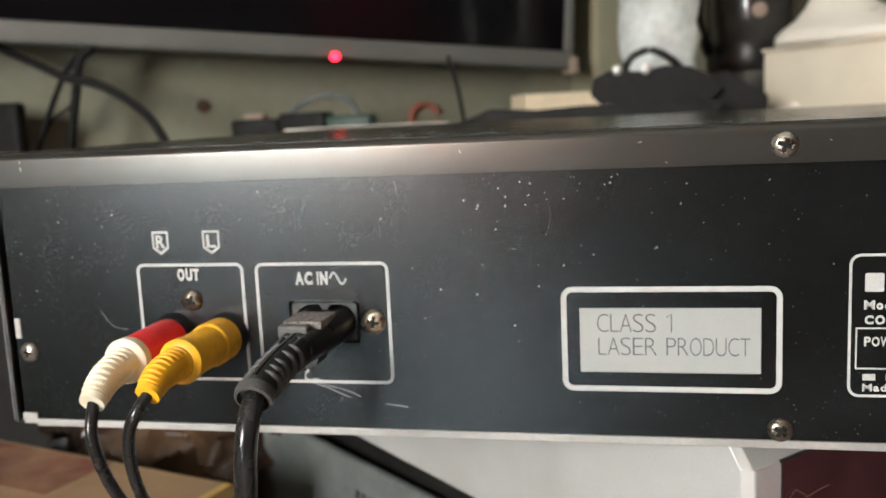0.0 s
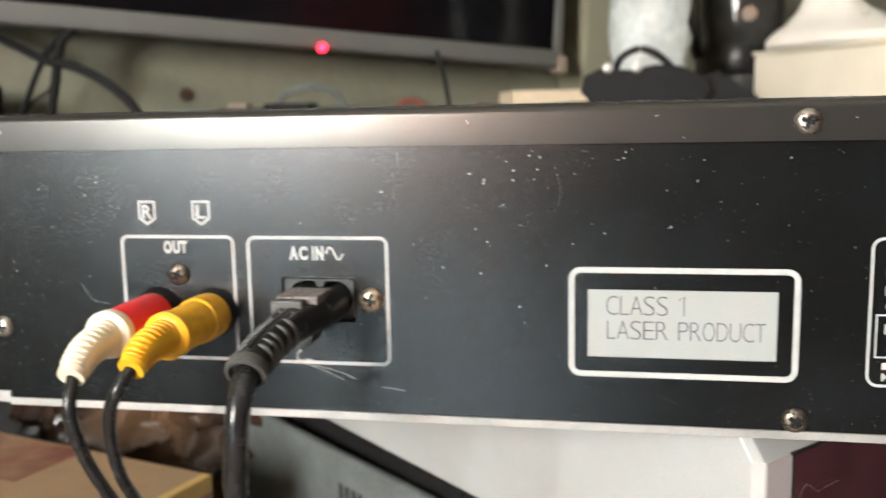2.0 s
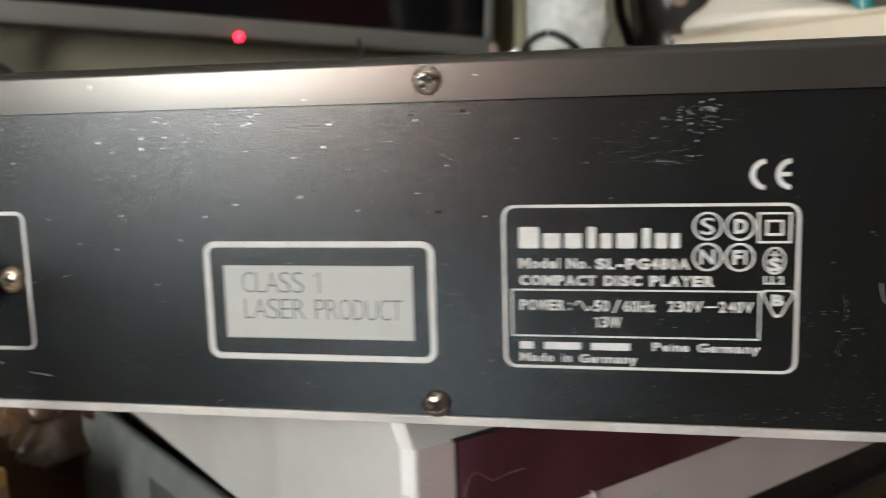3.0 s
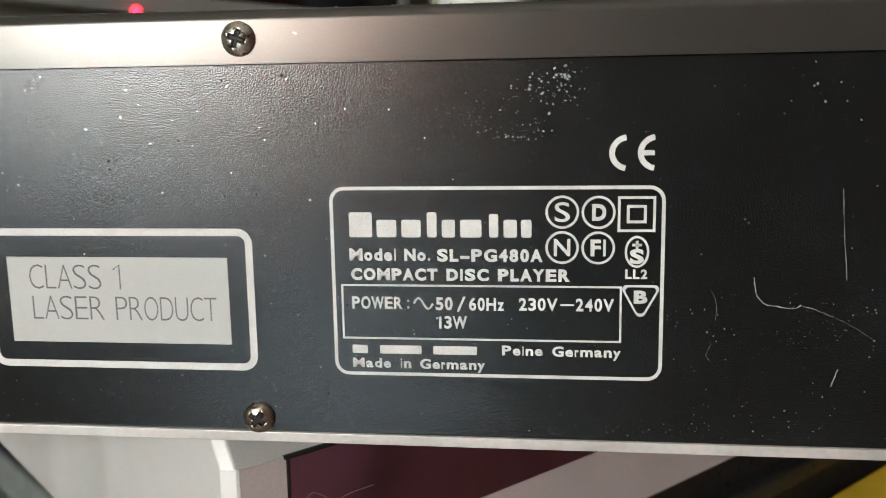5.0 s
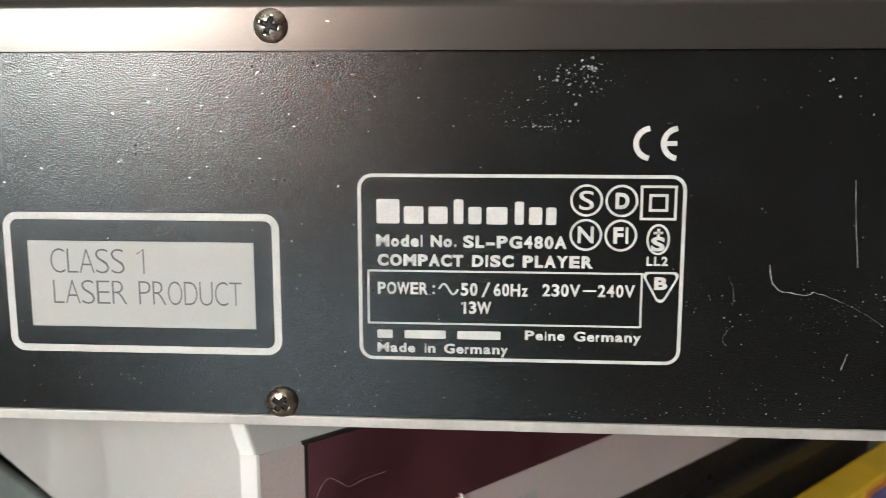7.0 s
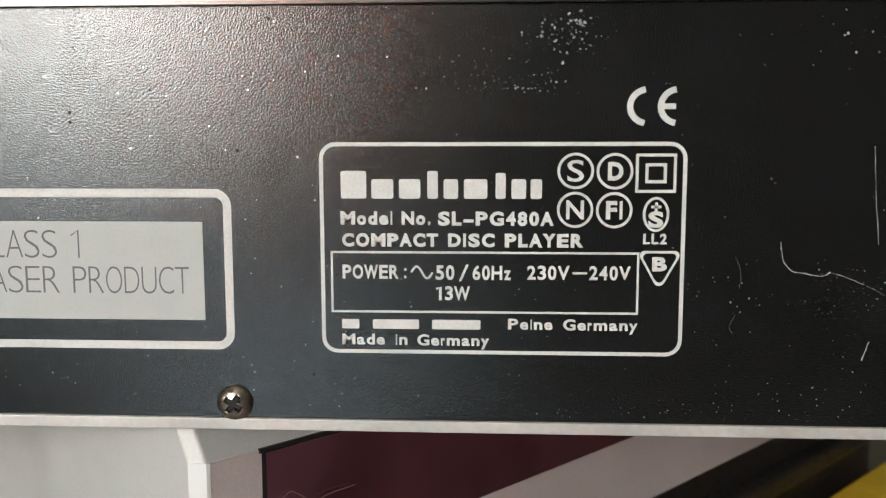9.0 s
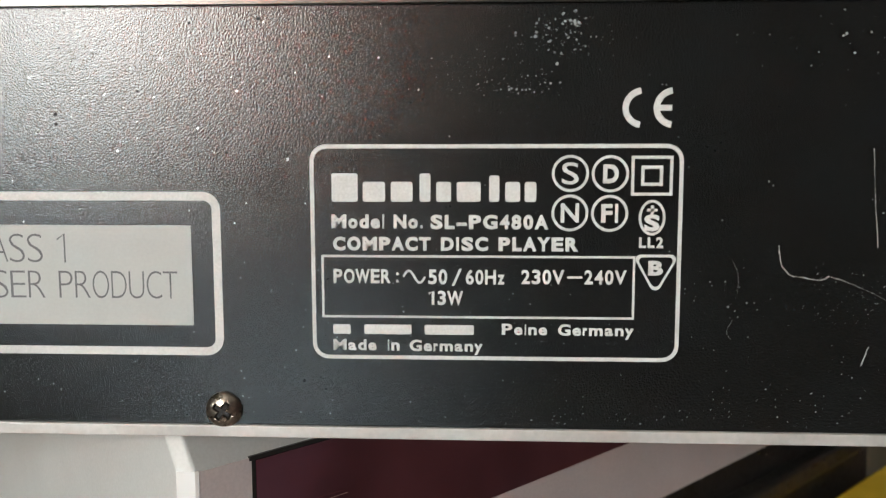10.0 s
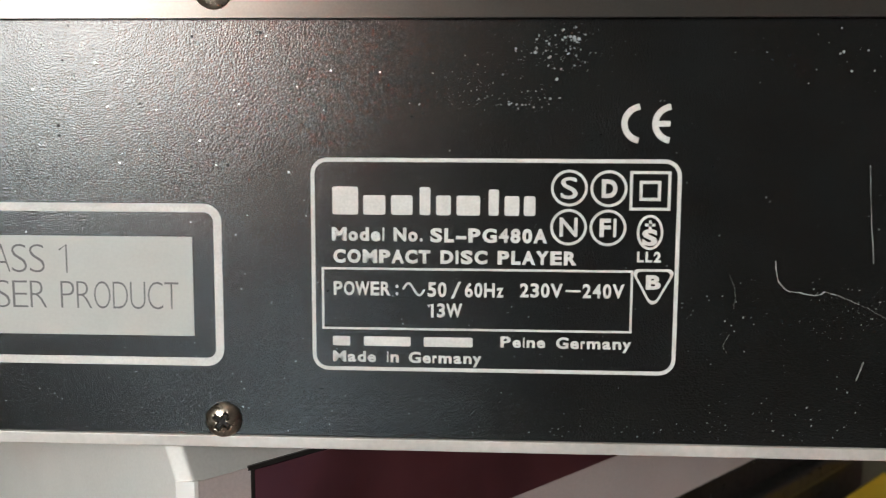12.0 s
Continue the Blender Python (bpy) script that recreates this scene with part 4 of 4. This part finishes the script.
part("case_end", box(-178, -150, 10, 50, -160, -48, 2), M_GREYBOX, gbox, turn=K4)

# tan printed box
T4 = Matrix.Translation((-172, 121, -70)) @ Matrix.Rotation(radians(164.5), 4, "Z")   # local x to the left, local y to the front
card = thing("cardboard_box", -230, 100, -160, "tan cardboard box with ochre edges and faded red print", "box")
part("carton", box(0, 190, 0, 62, -90, 0, 1.2), M_CARD, card, turn=T4)
part("edge_band", box(1.5, 190, 56, 63, -6, 0.35, 0.4), M_CARD_EDGE, card, turn=T4)
part("edge_band", box(-0.35, 4, 1, 62, -7, 0.3, 0.3), M_CARD_EDGE, card, turn=T4)
part("red_print", box(70, 188, 3, 40, -1, 0.25), M_CARD_RED, card, turn=T4)
part("red_print", box(-0.3, 1, 8, 52, -60, -14), M_CARD_RED, card, turn=T4)

# crumpled brown bag behind it
bag = bmesh.new()
bmesh.ops.create_grid(bag, x_segments=60, y_segments=26, size=1.0)
for v in bag.verts:
    x, y = v.co.x, v.co.y
    n1 = noise.noise(Vector((x * 3.2, y * 2.0, 0.3))) + 0.5 * noise.noise(Vector((x * 7, y * 4.5, 4.3))) + 0.25 * abs(noise.noise(Vector((x * 15, y * 9, 2.0))))
    v.co = (-225 + 100 * x, 196 + 22 * n1 + 20 * math.cos(y * 1.5), -52 + 44 * y + 5 * n1)
bmesh.ops.solidify(bag, geom=bag.faces[:], thickness=1.5)
lone("crumpled_bag", bag, M_BAG, "crumpled glossy brown plastic bag below the player", "bag", smooth=True)
lone("brown_book", box(-330, -120, 215, 300, -160, -84, 2), M_DESK, "thick dark brown book under the bag", "book")

# yellow printed box at the far end of the unit
yb = thing("printed_carton", 230, 200, -160, "yellow printed carton with dark bars beside the stereo unit", "carton")
part("carton", box(196, 322, -12, 3, -158, -89.2, 1.0), M_LABEL_YELLOW, yb, turn=U4)
part("picture", box(262, 300, -12.4, -11, -118, -91.5, 0.3), M_ORANGE, yb, turn=U4)
part("picture_inset", box(267, 296, -12.7, -12, -114, -94, 0.3), M_BLUE, yb, turn=U4)
for x0, x1 in ((232, 240), (242, 249), (251, 256)):
    part("print_bar", box(x0, x1, -12.4, -11.5, -106, -99), M_GREEN, yb, turn=U4)

# ---- behind the player ----
# television, hung a little askew on the wall
TV4 = Matrix.Translation((-292, 643, 150.5)) @ Matrix.Rotation(radians(TURN), 4, "Z") @ Matrix.Rotation(radians(3.6), 4, "Y")
tv = thing("television", -250, 640, 140, "dark flat television with a grey silver bezel on the wall", "television")
part("bezel", box(-420, 272, -12, 10, -9, 10, 3), M_BEZEL, tv, "grey silver lower bezel", True, TV4)
part("bezel_side", box(262, 272, -10, 10, 10.2, 420, 2), M_BEZEL, tv, "grey silver side bezel", True, TV4)
part("screen", box(-420, 261.8, -6, 8, 10.2, 420), M_SCREEN, tv, "black glossy screen", turn=TV4)
part("back_shell", box(-415, 266, 10.2, 40, -4, 420, 3), M_BLACK, tv, turn=TV4)
part("corner_foot", box(266, 277, -14, 6, -14, 4, 2), M_PINK, tv, turn=TV4)
part("indicator", lathe([(0, 4.2), (2.4, 3.6), (3.8, 1.6), (4.0, 0), (4.0, -3)], 20, Matrix.Translation((0, -13, -8)) @ Matrix.Rotation(radians(90), 4, "X")), M_LED, tv, "lit red standby diode", True, TV4)

# mark on the wall
lone("wall_plug", lathe([(0, 3), (6, 2.5), (7, 0), (7, -2)], 20, Matrix.Translation((-38, -1, 102)) @ Matrix.Rotation(radians(90), 4, "X")), M_DESK, "dark round plug in the wall", "wall plug", smooth=True, turn=R4)


def hanging_cable(points, r, label):
    return lone("hanging_cable", tube(spline(points, 10), r, 12), M_DARK, label, "cable", smooth=True, group="cables under the television")


hanging_cable([(-600, 490, 185), (-547, 505, 155), (-521, 505, 143), (-494, 505, 130), (-468, 505, 124), (-442, 505, 112), (-417, 505, 92), (-403, 505, 70), (-399, 505, 55), (-398, 520, 52.5)], 4.0, "thick black cable sagging under the television")
hanging_cable([(-462, 512, 168), (-470, 512, 155), (-481, 510, 144), (-489, 510, 112), (-499, 510, 70), (-500, 512, 56), (-500, 530, 52.5)], 4.0, "thick black cable hanging from the television")
hanging_cable([(-470, 514, 160), (-490, 514, 145), (-504, 514, 128), (-523, 514, 93), (-534, 514, 70), (-537, 516, 54), (-537, 530, 51)], 2.6, "thin black cable hanging from the television")
hanging_cable([(-480, 518, 155), (-492, 518, 135), (-496, 518, 120), (-501, 518, 105), (-522, 518, 92), (-536, 518, 70), (-544, 520, 52), (-544, 535, 50)], 1.5, "thin black cable in a loop under the television")
hanging_cable([(-185, 692, 140), (-183, 690, 132), (-177, 690, 109), (-172, 690, 78), (-170, 692, 52), (-170, 705, 50.5)], 2.2, "thin black cable hanging from the television")

strip = thing("power_strip", -310, 600, 48, "black power strip with a green block and a pale plug", "power strip")
part("case", box(-378, -330, 585, 615, 48.2, 86, 3), M_DARK, strip, "", True)
part("case", box(-330, -284, 585, 615, 48.2, 90, 3), M_DARK, strip, "", True)
part("green_block", box(-284, -240, 588, 612, 48.2, 86, 3), M_GREEN, strip, "dull green block", True)
part("pale_plug", box(-366, -346, 588, 606, 86, 91, 2), M_PINK, strip, "pale plug", True)
lone("loop_cable", tube(spline([(-322, 598, 88), (-310, 596, 98), (-292, 596, 104), (-275, 596, 104), (-262, 596, 98), (-254, 598, 84)], 10), 3.2, 12), M_GREYBOX, "grey cable looped over the power strip", "cable", smooth=True)
lone("paper_sheet", box(-290, -150, 500, 545, 48.2, 76, 1), M_PAPER, "stack of off-white paper on the shelf", "paper")
m = tube([(205 + 17 * math.cos(radians(a_)), -3.5, 80 + 14 * math.sin(radians(a_))) for a_ in range(20, 345, 9)], 3.2, 10)
lone("red_ring", m, M_RINGRED, "faded red ring hung on the wall", "ring", smooth=True, turn=R4)
tray = thing("black_tray", -80, 505, 48, "flat black plastic tray on the shelf", "tray")
part("tray", prism([(-140, 48.2), (-132, 76), (-110, 84.5), (-80, 82), (-40, 84), (60, 84), (60, 48.2)], 470, 540, "y"), M_DARK, tray)
block = thing("paper_block", -75, 650, 48, "peach coloured block of paper on the shelf", "paper block")
part("paper", box(-112, -34, 620, 690, 48.2, 97, 1), M_PAPER_EDGE, block, turn=Matrix.Translation((-75, 655, 0)) @ Matrix.Rotation(radians(18), 4, "Z") @ Matrix.Translation((75, -655, 0)))
phone = thing("black_appliance", 0, 590, 48, "black glossy appliance base with a wire on the shelf", "appliance")
part("base", prism([(-38, 93), (-35, 106), (-22, 112), (2, 110), (24, 114), (44, 112), (62, 103), (68, 92), (60, 84.5), (-30, 84.5)], 560, 640, "y"), M_DARK, phone, "", True)
part("stand", box(-20, 60, 565, 630, 48.2, 86, 4), M_DARK, phone, "", True)
part("grip", prism([(62, 48.2), (62, 104), (74, 108), (90, 96), (106, 86), (108, 48.2)], 572, 622, "y"), M_DARK, phone, "", True)
part("wire", tube(spline([(-10, 566, 110), (-4, 562, 121), (10, 562, 127), (24, 562, 122), (36, 566, 112)], 8), 3.0, 10), M_BLACK, phone, "", True)
for x in (-15, 8):
    part("knob", lathe([(0, 4), (3.5, 3), (4.5, 0), (4.5, -3)], 20, Matrix.Translation((x, 558, 112)) @ Matrix.Rotation(radians(90), 4, "X")), M_SILVER_EDGE, phone, "bright knob", True)
# milky bag
film = bmesh.new()
bmesh.ops.create_cone(film, cap_ends=True, segments=40, radius1=34, radius2=37, depth=170)
bmesh.ops.subdivide_edges(film, edges=[e for e in film.edges if abs(e.verts[0].co.z - e.verts[1].co.z) > 1], cuts=26, use_grid_fill=True)
for v in film.verts:
    k = 1 + 0.20 * noise.noise(v.co * 0.035) + 0.10 * noise.noise(v.co * 0.09) + 0.06 * abs(noise.noise(v.co * 0.2))
    v.co = (22 + v.co.x * k, 650 + v.co.y * 0.7 * k, 190 + v.co.z)
lone("plastic_bag", film, M_FILM, "milky plastic bag standing behind the appliance", "plastic bag", smooth=True)
lone("bag_support", box(-14, 58, 640.5, 690, 48.2, 104.5, 2), M_GREYBOX, "dark box under the plastic bag", "box")
jug = thing("coffee_jug", 122, 832, 48, "smoked plastic jug with a black band", "jug")
J4 = Matrix.Translation((122, 832, 0))
part("jug_body", lathe([(36, 48.2), (41, 56), (44, 90), (43, 112), (37, 120), (37, 136), (43, 146), (47, 180), (46, 250), (44, 252)], 48, J4), M_GREYGLASS, jug, "smoked glossy body", True)
part("jug_band", lathe([(43.5, 113), (45.5, 116), (44.5, 138), (43, 144)], 48, J4), M_BLACK, jug, "black band", True)
part("jug_handle", tube(spline([(84, 812, 235), (70, 800, 215), (66, 796, 170), (78, 806, 132)], 10), 6, 14), M_BLACK, jug, "", True)
# pale disc that paints a glint on the glossy body
part("glint_disc", lathe([(0, 2), (7, 1), (8, 0), (8, -1)], 16, Matrix.Translation((126, 784, 174)) @ Matrix.Rotation(radians(90), 4, "X")), M_PINK, jug, "", True)
# cream enclosure with a lamp foot on it
enc = thing("cream_enclosure", 200, 700, 48, "cream plastic enclosure with a small knob on the shelf", "enclosure")
C4 = Matrix.Translation((113, 655, 0)) @ Matrix.Rotation(radians(-54), 4, "Z")   # its side faces the lens
part("case", box(0, 230, 0, 240, 48.2, 124, 2.5), M_CREAMBOX, enc, "", True, C4)
part("lid", box(-1.5, 231.5, -1.5, 241.5, 124.2, 127, 1), M_CREAMBOX, enc, "", True, C4)
part("knob", lathe([(0, 5), (3.8, 4.4), (4.4, 0), (4.4, -1)], 20, Matrix.Translation((38, 0, 74)) @ Matrix.Rotation(radians(90), 4, "X")), M_WHITE, enc, "small cream knob", True, C4)
foot = thing("lamp_foot", 172, 642, 127, "ivory flared lamp foot with a slim stem on the enclosure", "lamp foot")
lamp_foot = lathe([(49, 127.2), (52, 130), (51, 136), (45, 142), (35, 149), (26, 160), (18, 176), (14, 202), (13, 330), (0, 332)], 56)
for v in lamp_foot.verts:         # the foot reaches further out on one side
    if v.co.x > 0:
        v.co.x *= 1.0 + 1.1 * max(0.0, min(1.0, (175 - v.co.z) / 40))
part("foot", lamp_foot, M_WHITE, foot, "", True, C4 @ Matrix.Translation((46, 40, 0)))
for x, y, m_ in ((62, 160, M_TEAL), (105, 180, M_BLACK), (140, 165, M_TEAL)):
    lone("small_bottle", lathe([(9, 127.2), (10, 129), (10, 165), (6, 173), (6, 181), (0, 182)], 24), m_, "small teal bottle on the enclosure" if m_ is M_TEAL else "small black bottle on the enclosure", "bottle", smooth=True, group="bottles on the enclosure", turn=C4 @ Matrix.Translation((x, y, 0)))
# stacked pale boxes at the left
for z0, z1 in ((-20, 28), (31, 70)):
    lone("pale_box", box(-420, -268, 260, 322, z0, z1, 1.5), M_PINK, "dusty pink card box in a stack beside the player", "box", group="stack of pale boxes")
lone("dark_box", box(-420, -268, 262, 322, -160, -20.3, 2), M_BLACK, "black plastic box under the pale boxes", "box")
lone("dark_speaker", box(-640, -532, 485, 500, 48.2, 110, 4), M_DARK, "small black box at the shelf's end", "box")
